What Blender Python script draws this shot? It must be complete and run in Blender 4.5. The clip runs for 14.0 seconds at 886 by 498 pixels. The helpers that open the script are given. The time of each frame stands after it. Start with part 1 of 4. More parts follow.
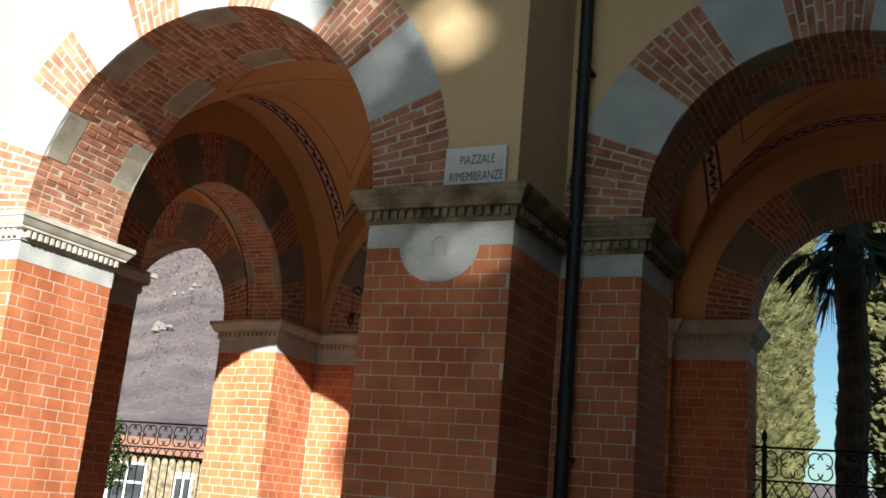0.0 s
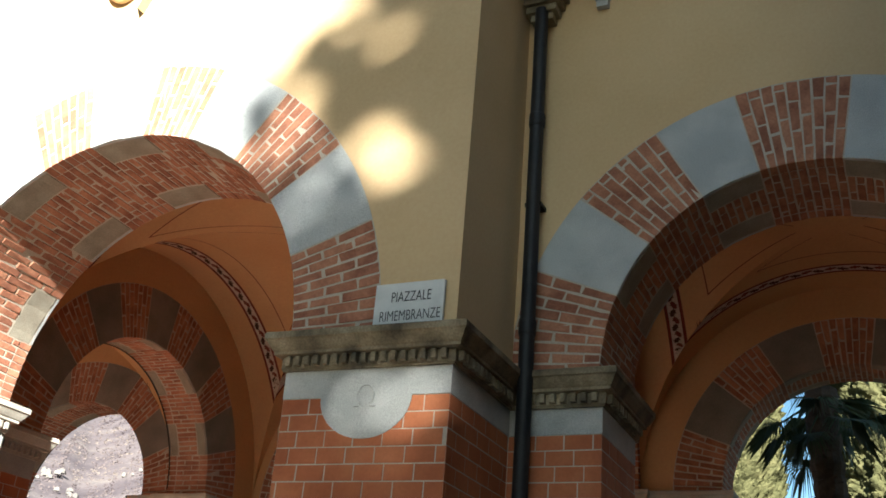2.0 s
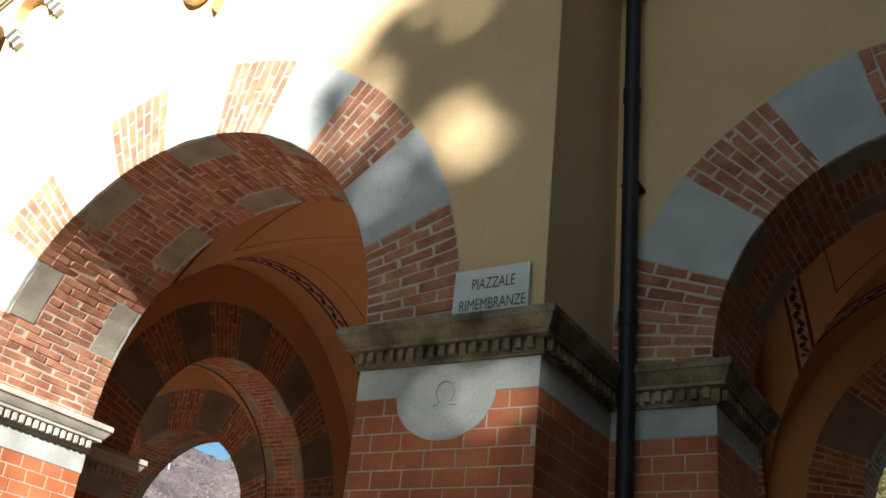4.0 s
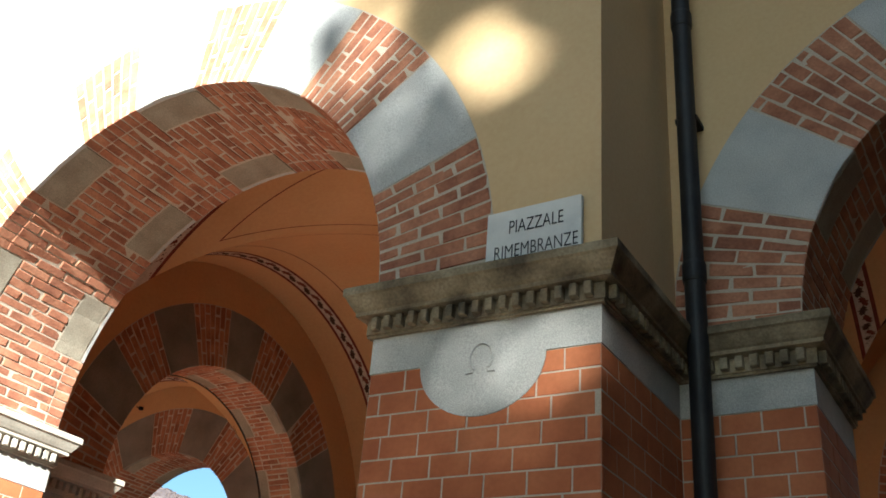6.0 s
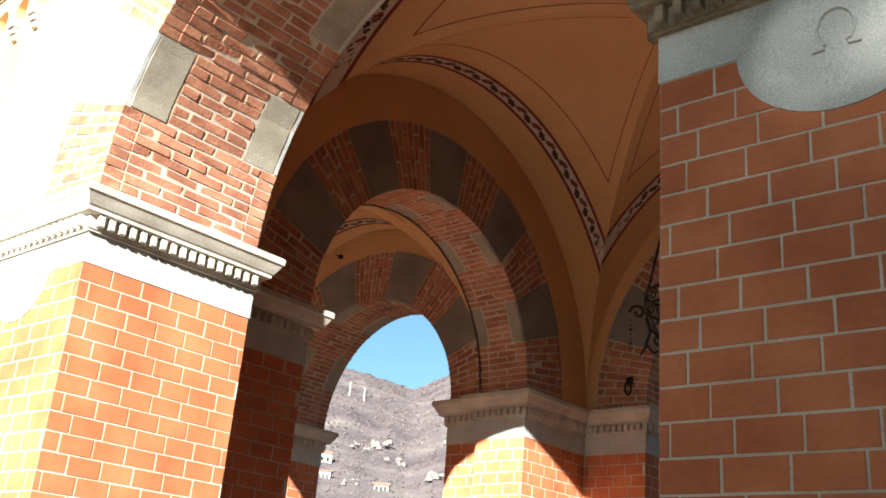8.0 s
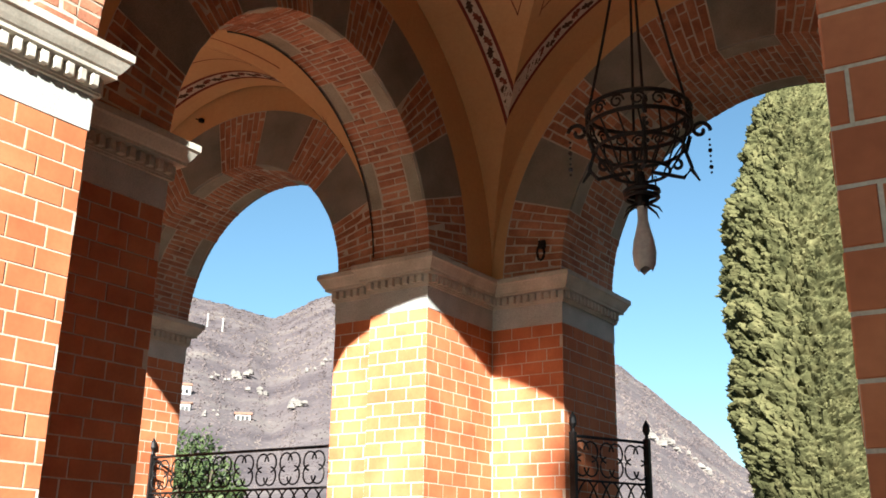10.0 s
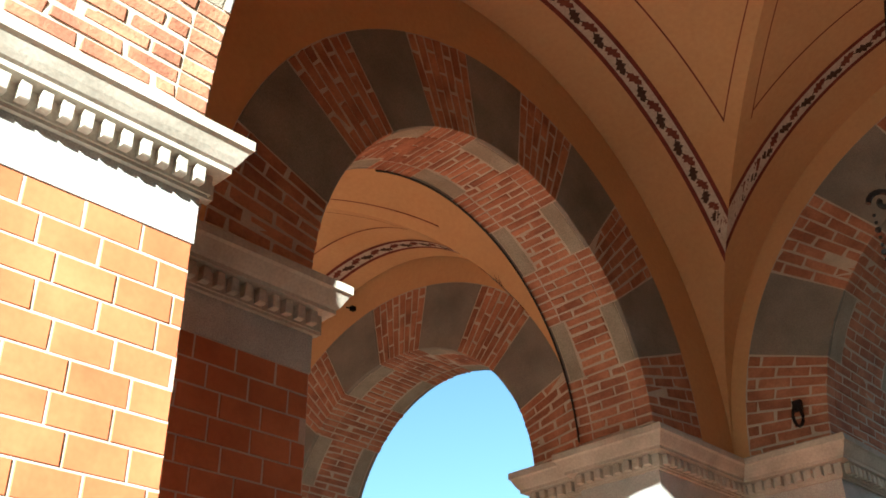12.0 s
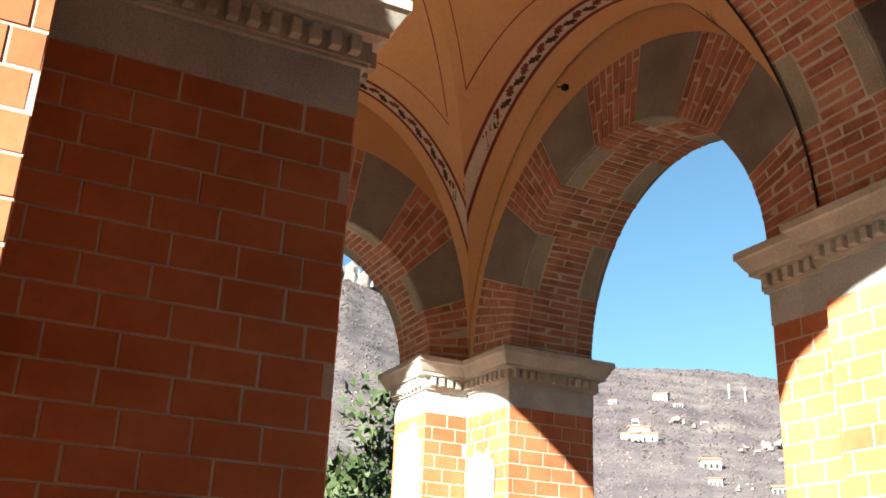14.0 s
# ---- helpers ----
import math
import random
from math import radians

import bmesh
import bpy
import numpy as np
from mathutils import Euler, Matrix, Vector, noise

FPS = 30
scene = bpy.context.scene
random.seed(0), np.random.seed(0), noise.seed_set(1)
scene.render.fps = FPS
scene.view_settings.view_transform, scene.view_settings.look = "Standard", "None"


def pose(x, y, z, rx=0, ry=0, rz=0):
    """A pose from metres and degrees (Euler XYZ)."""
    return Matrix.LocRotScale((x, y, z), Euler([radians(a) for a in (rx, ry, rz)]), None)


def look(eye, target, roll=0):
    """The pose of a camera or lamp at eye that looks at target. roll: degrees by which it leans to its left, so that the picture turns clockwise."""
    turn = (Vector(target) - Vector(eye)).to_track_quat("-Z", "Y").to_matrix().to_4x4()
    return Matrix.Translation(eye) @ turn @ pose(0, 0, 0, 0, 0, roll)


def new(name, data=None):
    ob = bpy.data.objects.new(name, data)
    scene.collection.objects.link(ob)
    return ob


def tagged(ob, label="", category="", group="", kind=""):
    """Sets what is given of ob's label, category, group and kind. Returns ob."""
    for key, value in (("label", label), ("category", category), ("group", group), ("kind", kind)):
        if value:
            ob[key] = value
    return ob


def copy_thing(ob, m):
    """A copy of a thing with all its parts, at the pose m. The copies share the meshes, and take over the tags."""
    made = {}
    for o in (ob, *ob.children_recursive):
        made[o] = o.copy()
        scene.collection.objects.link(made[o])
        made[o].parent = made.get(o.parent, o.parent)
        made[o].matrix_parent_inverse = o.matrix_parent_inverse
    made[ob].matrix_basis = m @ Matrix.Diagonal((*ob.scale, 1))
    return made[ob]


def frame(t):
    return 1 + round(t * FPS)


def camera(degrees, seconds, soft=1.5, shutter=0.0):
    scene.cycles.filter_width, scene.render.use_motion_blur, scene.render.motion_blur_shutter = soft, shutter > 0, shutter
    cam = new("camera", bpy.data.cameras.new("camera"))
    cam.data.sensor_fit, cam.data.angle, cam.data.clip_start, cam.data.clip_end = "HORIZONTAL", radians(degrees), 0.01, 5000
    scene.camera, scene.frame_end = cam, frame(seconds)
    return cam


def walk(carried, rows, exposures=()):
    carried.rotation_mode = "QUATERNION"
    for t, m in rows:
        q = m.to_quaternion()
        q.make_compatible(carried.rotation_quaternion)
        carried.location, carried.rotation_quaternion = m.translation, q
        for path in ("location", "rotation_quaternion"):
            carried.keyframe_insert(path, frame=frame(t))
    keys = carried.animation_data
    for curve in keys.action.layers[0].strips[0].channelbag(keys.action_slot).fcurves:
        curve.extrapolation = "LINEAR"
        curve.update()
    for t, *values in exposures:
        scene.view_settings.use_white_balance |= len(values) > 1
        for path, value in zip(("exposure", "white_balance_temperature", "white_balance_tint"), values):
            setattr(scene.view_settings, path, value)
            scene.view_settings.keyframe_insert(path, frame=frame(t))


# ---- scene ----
# ---- camera ----
cam = camera(47.8, 14.0, soft=1.7)
PATH = [
    (0, (0.027, 0.286, 1.565), (-0.857, 2.008, 2.067), 5.2),
    (0.5, (-0.06, 0.573, 1.624), (-0.817, 2.333, 2.197), 3.2),
    (1, (-0.067, 0.857, 1.619), (-0.816, 2.572, 2.325), 5.2),
    (1.5, (-0.169, 1.109, 1.648), (-0.896, 2.776, 2.48), 5.2),
    (2, (-0.228, 1.282, 1.658), (-1.017, 2.915, 2.499), 5.0),
    (2.5, (-0.165, 1.539, 1.652), (-1.06, 3.073, 2.572), 6.5),
    (3, (-0.124, 1.709, 1.635), (-1.079, 3.202, 2.563), 7.0),
    (3.5, (-0.215, 1.856, 1.625), (-1.198, 3.356, 2.511), 6.7),
    (6, (-1.164, 2.989, 1.661), (-2.115, 4.459, 2.627), 4.9),
    (6.5, (-1.391, 3.254, 1.672), (-2.421, 4.691, 2.607), 5.5),
    (7, (-1.662, 3.509, 1.659), (-2.932, 4.857, 2.413), 7.8),
    (7.5, (-2.019, 3.746, 1.637), (-3.321, 5.07, 2.38), 5.7),
    (10, (-3.56, 5.014, 1.433), (-4.64, 6.586, 2.035), 1.0),
    (10.5, (-3.93, 5.214, 1.521), (-5.012, 6.621, 2.442), -1.8),
    (11, (-4.2, 5.457, 1.559), (-5.205, 6.838, 2.6), -4.0),
    (11.5, (-4.551, 5.848, 1.559), (-5.601, 7.219, 2.567), -3.1),
    (12, (-4.939, 6.238, 1.672), (-6.129, 7.481, 2.69), -1.1),
    (12.5, (-5.093, 6.589, 1.696), (-6.321, 7.659, 2.857), -0.5),
    (13, (-5.077, 7.046, 1.699), (-6.456, 8.015, 2.776), 2.5),
    (13.5, (-5.182, 7.434, 1.654), (-6.733, 8.34, 2.538), 2.5),
    (14, (-5.318, 7.753, 1.834), (-7.006, 8.554, 2.545), 2.5),
]
EXPOSURES = [(0.0, 1.57, 5800, 4), (0.5, 2.29, 5800, 4), (1.5, 2.49, 5800, 4), (2.0, 2.37, 5800, 4), (2.5, 1.97, 5800, 4), (3.0, 1.72, 5800, 4), (3.5, 1.72, 5800, 4), (6.0, 2.35, 5800, 4), (6.5, 2.5, 5800, 4), (7.5, 2.32, 5800, 4), (10.0, 2.21, 5800, 4), (10.5, 2.16, 5800, 1), (11.0, 2.66, 5950, 0), (12.0, 2.76, 5750, 0), (12.5, 2.32, 5100, 0), (13.0, 2.36, 5300, -1), (13.5, 2.31, 5650, -3), (14.0, 2.46, 5850, 0)]
walk(cam, [(t, look(e, a, r)) for t, e, a, r in PATH], EXPOSURES)

# ---- light ----
SUN = Vector((0.475, -1.0, 0.455)).normalized()
world = bpy.data.worlds.new("world")
scene.world = world
world.use_nodes = True
wn = world.node_tree.nodes
sky = wn.new("ShaderNodeTexSky")
sky.sky_type = "NISHITA"
sky.sun_disc = False
sky.sun_elevation = math.asin(SUN.z)
sky.sun_rotation = math.atan2(SUN.x, SUN.y)
sky.altitude = 300
sky.dust_density = 1.2
sky.ozone_density = 0.6
wn["Background"].inputs["Strength"].default_value = 0.036
clear = wn.new("ShaderNodeMix")
clear.data_type, clear.blend_type = "RGBA", "MULTIPLY"
clear.inputs["Factor"].default_value = 1.0
clear.inputs["B"].default_value = (0.88, 1.04, 1.04, 1)
world.node_tree.links.new(sky.outputs[0], clear.inputs["A"])
world.node_tree.links.new(clear.outputs["Result"], wn["Background"].inputs["Color"])
sun = new("sun", bpy.data.lights.new("sun", "SUN"))
sun.data.energy = 5.0
sun.data.angle = radians(0.53)
sun.data.color = (1.0, 0.92, 0.8)
sun.matrix_world = look(SUN * 60, (0, 0, 0))


# ---- materials ----
def material(name, stops, scale=3.0, fine=60.0, rough=0.85, bump=0.15, rand=0.0, island=0.0, metal=0.0, detail=6.0, mix=0.35, dist=0.004, spec=0.3):
    """Colour ramp over coarse noise, darkened and lightened by a finer one; rand and island vary each piece."""
    m = bpy.data.materials.new(name)
    m.use_nodes = True
    n, l = m.node_tree.nodes, m.node_tree.links
    b = n["Principled BSDF"]
    tc = n.new("ShaderNodeTexCoord")
    geo = n.new("ShaderNodeNewGeometry")
    pos = geo.outputs["Position"]
    n1, n2 = n.new("ShaderNodeTexNoise"), n.new("ShaderNodeTexNoise")
    n1.inputs["Scale"].default_value, n1.inputs["Detail"].default_value = scale, detail
    n2.inputs["Scale"].default_value, n2.inputs["Detail"].default_value = fine, 4.0
    l.new(pos, n1.inputs["Vector"])
    l.new(pos, n2.inputs["Vector"])
    ramp = n.new("ShaderNodeValToRGB")
    e = ramp.color_ramp.elements
    e[0].position, e[1].position = 0.3, 0.7
    e[0].color, e[1].color = (*stops[0], 1), (*stops[-1], 1)
    for i, s in enumerate(stops[1:-1]):
        k = e.new(0.3 + 0.4 * (i + 1) / (len(stops) - 1))
        k.color = (*s, 1)
    fac = n1.outputs["Fac"]
    for amount, socket in ((rand, "o"), (island, "g")):
        if amount:
            src = n.new("ShaderNodeObjectInfo").outputs["Random"] if socket == "o" else geo.outputs["Random Per Island"]
            ma = n.new("ShaderNodeMath")
            ma.operation = "MULTIPLY_ADD"
            l.new(src, ma.inputs[0])
            ma.inputs[1].default_value = amount
            l.new(fac, ma.inputs[2])
            mb = n.new("ShaderNodeMath")
            mb.operation = "SUBTRACT"
            l.new(ma.outputs[0], mb.inputs[0])
            mb.inputs[1].default_value = amount / 2
            fac = mb.outputs[0]
    l.new(fac, ramp.inputs["Fac"])
    mx = n.new("ShaderNodeMix")
    mx.data_type, mx.blend_type = "RGBA", "OVERLAY"
    mx.inputs["Factor"].default_value = mix
    l.new(ramp.outputs["Color"], mx.inputs["A"])
    l.new(n2.outputs["Fac"], mx.inputs["B"])
    l.new(mx.outputs["Result"], b.inputs["Base Color"])
    b.inputs["Roughness"].default_value = rough
    b.inputs["Metallic"].default_value = metal
    b.inputs["Specular IOR Level"].default_value = spec
    if bump:
        bp = n.new("ShaderNodeBump")
        bp.inputs["Strength"].default_value, bp.inputs["Distance"].default_value = bump, dist
        l.new(n2.outputs["Fac"], bp.inputs["Height"])
        l.new(bp.outputs["Normal"], b.inputs["Normal"])
    return m


M_TILE = material("red_facing_brick", [(0.36, 0.105, 0.042), (0.455, 0.146, 0.06), (0.535, 0.19, 0.082)], 2.5, 45, 0.75, 0.18, rand=0.13, mix=0.15)
M_BRICK = material("old_brick", [(0.27, 0.11, 0.066), (0.385, 0.162, 0.094), (0.49, 0.23, 0.136)], 6, 55, 0.9, 0.55, rand=0.24, dist=0.006)
M_BRICKJ = material("old_brick_rest", [(0.27, 0.11, 0.066), (0.385, 0.162, 0.094), (0.49, 0.23, 0.136)], 6, 55, 0.9, 0.55, island=0.24, dist=0.006)
M_TILEJ = material("red_facing_brick_rest", [(0.36, 0.105, 0.042), (0.455, 0.146, 0.06), (0.535, 0.19, 0.082)], 2.5, 45, 0.75, 0.18, island=0.13, mix=0.15)
M_MORTAR = material("lime_mortar", [(0.44, 0.37, 0.29), (0.58, 0.50, 0.40)], 5, 120, 0.95, 0.5)
M_GRANITE = material("grey_granite", [(0.36, 0.36, 0.34), (0.52, 0.51, 0.48)], 4, 170, 0.85, 0.35, mix=0.6)
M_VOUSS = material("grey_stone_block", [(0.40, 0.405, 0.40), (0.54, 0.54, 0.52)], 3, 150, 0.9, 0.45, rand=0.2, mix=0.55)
# same stone as on the outer arches, darkened for the shade inside
M_VOUSS_SHADED = material("shaded_grey_stone_block", [(0.17, 0.152, 0.13), (0.27, 0.243, 0.208)], 3, 150, 0.9, 0.45, island=0.2, mix=0.5)
M_SOFFIT = material("buff_soffit_stone", [(0.27, 0.235, 0.18), (0.38, 0.34, 0.265)], 5, 110, 0.95, 0.7, island=0.2, mix=0.5)
M_CORNICE = material("weathered_stone", [(0.085, 0.07, 0.048), (0.22, 0.172, 0.108), (0.36, 0.30, 0.2)], 5, 70, 0.9, 0.5, mix=0.5)
M_CORNICE_PALE = material("pale_moulded_stone", [(0.36, 0.325, 0.27), (0.48, 0.44, 0.37), (0.58, 0.535, 0.46)], 4, 70, 0.9, 0.22, mix=0.28)
M_PLASTER = material("ochre_plaster", [(0.61, 0.425, 0.225), (0.70, 0.50, 0.28)], 0.9, 35, 0.9, 0.12, mix=0.12)
M_LIME = material("pale_lime_plaster", [(0.50, 0.44, 0.36), (0.68, 0.62, 0.53)], 6, 50, 0.95, 0.3, mix=0.3)
M_VAULT = material("orange_plaster", [(0.57, 0.315, 0.14), (0.66, 0.39, 0.19)], 0.8, 30, 0.9, 0.1, mix=0.14)
M_RED = material("red_brown_paint", [(0.14, 0.03, 0.022), (0.22, 0.05, 0.036)], 9, 60, 0.9, 0.05)
M_IVY = material("dark_maroon_paint", [(0.055, 0.028, 0.02), (0.09, 0.045, 0.03)], 9, 60, 0.9, 0.05)
M_RUST = material("rust_red_paint", [(0.14, 0.035, 0.025), (0.21, 0.06, 0.04)], 9, 60, 0.9, 0.05)
M_CREAM = material("cream_paint", [(0.50, 0.40, 0.31), (0.60, 0.49, 0.39)], 9, 60, 0.9, 0.05)
M_IRON = material("dark_wrought_iron", [(0.012, 0.012, 0.014), (0.03, 0.026, 0.024)], 20, 90, 0.55, 0.2, metal=0.6)
M_PIPE = material("dark_painted_pipe", [(0.012, 0.012, 0.015), (0.028, 0.026, 0.026)], 6, 60, 0.5, 0.08)
M_SIGN = material("white_marble", [(0.62, 0.62, 0.60), (0.76, 0.75, 0.72)], 7, 60, 0.5, 0.05, mix=0.12)
M_LETTER = material("black_lettering", [(0.01, 0.01, 0.012), (0.03, 0.03, 0.03)], 20, 60, 0.7, 0)
M_GRASS = material("winter_grass", [(0.07, 0.075, 0.03), (0.12, 0.115, 0.06), (0.16, 0.14, 0.085)], 0.8, 30, 0.95, 0.4)
M_GROUND = material("pale_bounce_ground", [(0.40, 0.365, 0.31), (0.52, 0.475, 0.41)], 0.6, 40, 0.95, 0.4)
M_PAVING = material("worn_stone_paving", [(0.21, 0.175, 0.14), (0.31, 0.262, 0.21)], 1.2, 30, 0.8, 0.2)
M_CYPRESS = material("cypress_foliage", [(0.044, 0.044, 0.019), (0.08, 0.077, 0.034), (0.125, 0.114, 0.052)], 2.5, 20, 0.95, 0.5, island=0.2, spec=0.08, dist=0.02)
M_PALM = material("palm_leaf", [(0.03, 0.05, 0.015), (0.07, 0.09, 0.03)], 3, 20, 0.6, 0, island=0.3)
M_BARK = material("bark", [(0.05, 0.035, 0.025), (0.12, 0.09, 0.065)], 5, 30, 0.95, 0.8, dist=0.02)
M_HILL = material("winter_woodland", [(0.068, 0.052, 0.056), (0.1, 0.078, 0.08), (0.128, 0.102, 0.1), (0.175, 0.145, 0.128)], 0.03, 0.5, 1.0, 0, mix=0.6, detail=12.0)
M_WOODS = material("bare_tree_crowns", [(0.06, 0.047, 0.048), (0.096, 0.074, 0.075), (0.124, 0.098, 0.094), (0.17, 0.138, 0.118)], 0.02, 0.9, 1.0, 0, island=0.22, mix=0.25)
M_ROCK = material("pale_rock", [(0.13, 0.114, 0.104), (0.21, 0.188, 0.17)], 0.15, 1.2, 0.95, 0, mix=0.5)
M_GLASS = material("frosted_lamp_glass", [(0.34, 0.31, 0.29), (0.46, 0.43, 0.4)], 8, 40, 0.3, 0)
M_PANE = material("dark_window_glass", [(0.03, 0.035, 0.04), (0.06, 0.065, 0.07)], 2, 20, 0.08, 0, spec=0.5)
M_HOUSE = material("white_render", [(0.3, 0.28, 0.26), (0.4, 0.375, 0.35)], 0.5, 8, 0.9, 0)
M_ROOF = material("roof_tile", [(0.25, 0.12, 0.08), (0.38, 0.2, 0.13)], 2, 20, 0.9, 0.3)


# ---- mesh helpers ----
def mesh_of(name, verts, faces, mat, smooth=False):
    me = bpy.data.meshes.new(name)
    me.from_pydata([tuple(v) for v in verts], [], faces)
    me.materials.append(mat)
    if smooth:
        me.polygons.foreach_set("use_smooth", [True] * len(me.polygons))
    me.update()
    return me


def thing(name, verts, faces, mat, label="", category="", kind="", group="", smooth=False):
    return tagged(new(name, mesh_of(name, verts, faces, mat, smooth)), label, category, group, kind)


def part_mesh(name, verts, faces, mat, parent, label="", smooth=False, kind=""):
    ob = new(name, mesh_of(name, verts, faces, mat, smooth))
    ob.parent = parent
    return tagged(ob, label, kind=kind)


class Geo:
    """A growing list of vertices and faces."""

    def __init__(self):
        self.v, self.f = [], []

    def add(self, verts, faces):
        k = len(self.v)
        self.v += [tuple(p) for p in verts]
        self.f += [tuple(i + k for i in f) for f in faces]
        return self

    def box(self, x0, y0, z0, x1, y1, z1):
        c = [(x, y, z) for z in (z0, z1) for x, y in ((x0, y0), (x1, y0), (x1, y1), (x0, y1))]
        return self.add(c, [(3, 2, 1, 0), (4, 5, 6, 7), (0, 1, 5, 4), (1, 2, 6, 5), (2, 3, 7, 6), (3, 0, 4, 7)])

    def tube(self, pts, r, sides=6, close=False):
        pts = [Vector(p) for p in pts]
        n = len(pts)
        rs = r if isinstance(r, (list, tuple)) else [r] * n
        ring = []
        up = Vector((0.13, 0.21, 0.97))
        for i, p in enumerate(pts):
            d = (pts[(i + 1) % n] - pts[i - 1]) if close else (pts[min(i + 1, n - 1)] - pts[max(i - 1, 0)])
            d.normalize()
            a = d.cross(up)
            if a.length < 0.05:
                a = d.cross(Vector((1, 0, 0)))
            a.normalize()
            b = d.cross(a)
            ring += [p + (a * math.cos(q) + b * math.sin(q)) * rs[i] for q in [2 * math.pi * k / sides for k in range(sides)]]
        f = []
        for i in range(n if close else n - 1):
            j = (i + 1) % n
            f += [(i * sides + k, i * sides + (k + 1) % sides, j * sides + (k + 1) % sides, j * sides + k) for k in range(sides)]
        if not close:
            f += [tuple(range(sides)), tuple(range((n - 1) * sides, n * sides))]
        return self.add(ring, f)

    def ball(self, c, r, k=6):
        pts = [(c[0] + r * math.sin(math.pi * i / k) * math.cos(2 * math.pi * j / 8), c[1] + r * math.sin(math.pi * i / k) * math.sin(2 * math.pi * j / 8), c[2] + r * math.cos(math.pi * i / k)) for i in range(k + 1) for j in range(8)]
        return self.add(pts, [(i * 8 + j, i * 8 + (j + 1) % 8, (i + 1) * 8 + (j + 1) % 8, (i + 1) * 8 + j) for i in range(k) for j in range(8)])

    def prism(self, outline, a, b, put):
        """outline of (u, w), extruded from a to b; put(u, w, d) gives the place."""
        n = len(outline)
        v = [put(u, w, d) for d in (a, b) for u, w in outline]
        return self.add(v, [tuple(range(n)), tuple(range(2 * n - 1, n - 1, -1))] + [(i, (i + 1) % n, n + (i + 1) % n, n + i) for i in range(n)])


def brick_geo(front, back, ch=0.004, jit=0.0, rng=random):
    """A brick from its four front and four back corners, with a chamfered front."""
    fr = [Vector(p) for p in front]
    bk = [Vector(p) for p in back]
    if jit:
        fr = [p + Vector((rng.uniform(-jit, jit), rng.uniform(-jit, jit), rng.uniform(-jit, jit))) for p in fr]
    c = sum(fr, Vector()) / 4
    mid = [f + (b - f).normalized() * ch for f, b in zip(fr, bk)]
    ins = [f + (c - f).normalized() * ch * 1.4 for f in fr]
    faces = [(i, (i + 1) % 4, 4 + (i + 1) % 4, 4 + i) for i in range(4)]
    faces += [(4 + i, 4 + (i + 1) % 4, 8 + (i + 1) % 4, 8 + i) for i in range(4)] + [(8, 9, 10, 11)]
    return bk + mid + ins, faces


class Pieces:
    """Pieces of one kind on a parent: the first `cap` are objects of their own, the others one joined mesh."""

    def __init__(self, name, parent, mat, mat_rest, cap=300, rest="brickwork"):
        self.name, self.parent, self.mat, self.mat_rest, self.cap, self.rest = name, parent, mat, mat_rest, cap, rest
        self.n, self.geo = 0, Geo()

    def add(self, verts, faces):
        if self.n < self.cap:
            part_mesh(self.name, verts, faces, self.mat, self.parent)
        else:
            self.geo.add(verts, faces)
        self.n += 1

    def close(self):
        if self.geo.v:
            part_mesh(self.rest, self.geo.v, self.geo.f, self.mat_rest, self.parent, kind="stuff")


# ---- plan ----
ZS = 3.893     # top of the impost cornice, where the arches spring
ZB = 3.455     # top of the facing brick
XC = -5.7525   # middle of the pavilion
XF, R1, RING = -5.775, 1.85, 0.665
NEAR_PIER = [(-3.905, 6.672), (-2.713, 6.708), (-2.713, 7.74), (-2.04, 7.74), (-2.04, 8.65), (-2.715, 8.65), (-2.715, 8.765), (-3.315, 8.765), (-3.315, 7.77), (-3.905, 7.77)]
LEFT_PIER = [(-7.60, 6.56), (-7.60, 7.77), (-8.19, 7.77), (-8.19, 8.765), (-8.79, 8.765), (-8.79, 8.65), (-9.33, 8.65), (-9.33, 7.74), (-8.95, 7.74), (-8.95, 6.52)]
BACK_PIER = [(-8.79, 11.54), (-8.19, 11.54), (-8.19, 12.565), (-7.48, 12.565), (-7.48, 13.62), (-8.79, 13.62), (-8.79, 12.22), (-9.255, 12.22), (-9.255, 11.63), (-8.79, 11.63)]
BACK_PIER_R = [(-3.315, 11.54), (-2.715, 11.54), (-2.715, 11.63), (-1.88, 11.63), (-1.88, 12.22), (-2.715, 12.22), (-2.715, 13.62), (-3.945, 13.62), (-3.945, 12.565), (-3.315, 12.565)]
FAR_PIER = [(-11.9, 11.49), (-11.9, 12.26), (-13.13, 12.26), (-13.13, 11.08), (-12.53, 11.08), (-12.53, 11.46)]
FAR_PIER_S = [(-12.19, 7.74), (-12.19, 8.65), (-12.53, 8.65), (-12.53, 9.2), (-13.13, 9.2), (-13.13, 8.65), (-14.6, 8.65), (-14.6, 7.74)]
END_PIER_S = [(0.84, 7.74), (2.2, 7.74), (2.2, 9.2), (1.515, 9.2), (1.515, 8.65), (0.84, 8.65)]
END_PIER_N = [(0.68, 11.63), (1.515, 11.63), (1.515, 11.08), (2.2, 11.08), (2.2, 12.22), (0.68, 12.22)]


def turned(poly):
    """The outline, counter-clockwise seen from above."""
    a = sum(p[0] * q[1] - q[0] * p[1] for p, q in zip(poly, poly[1:] + poly[:1]))
    return list(poly) if a > 0 else list(poly)[::-1]


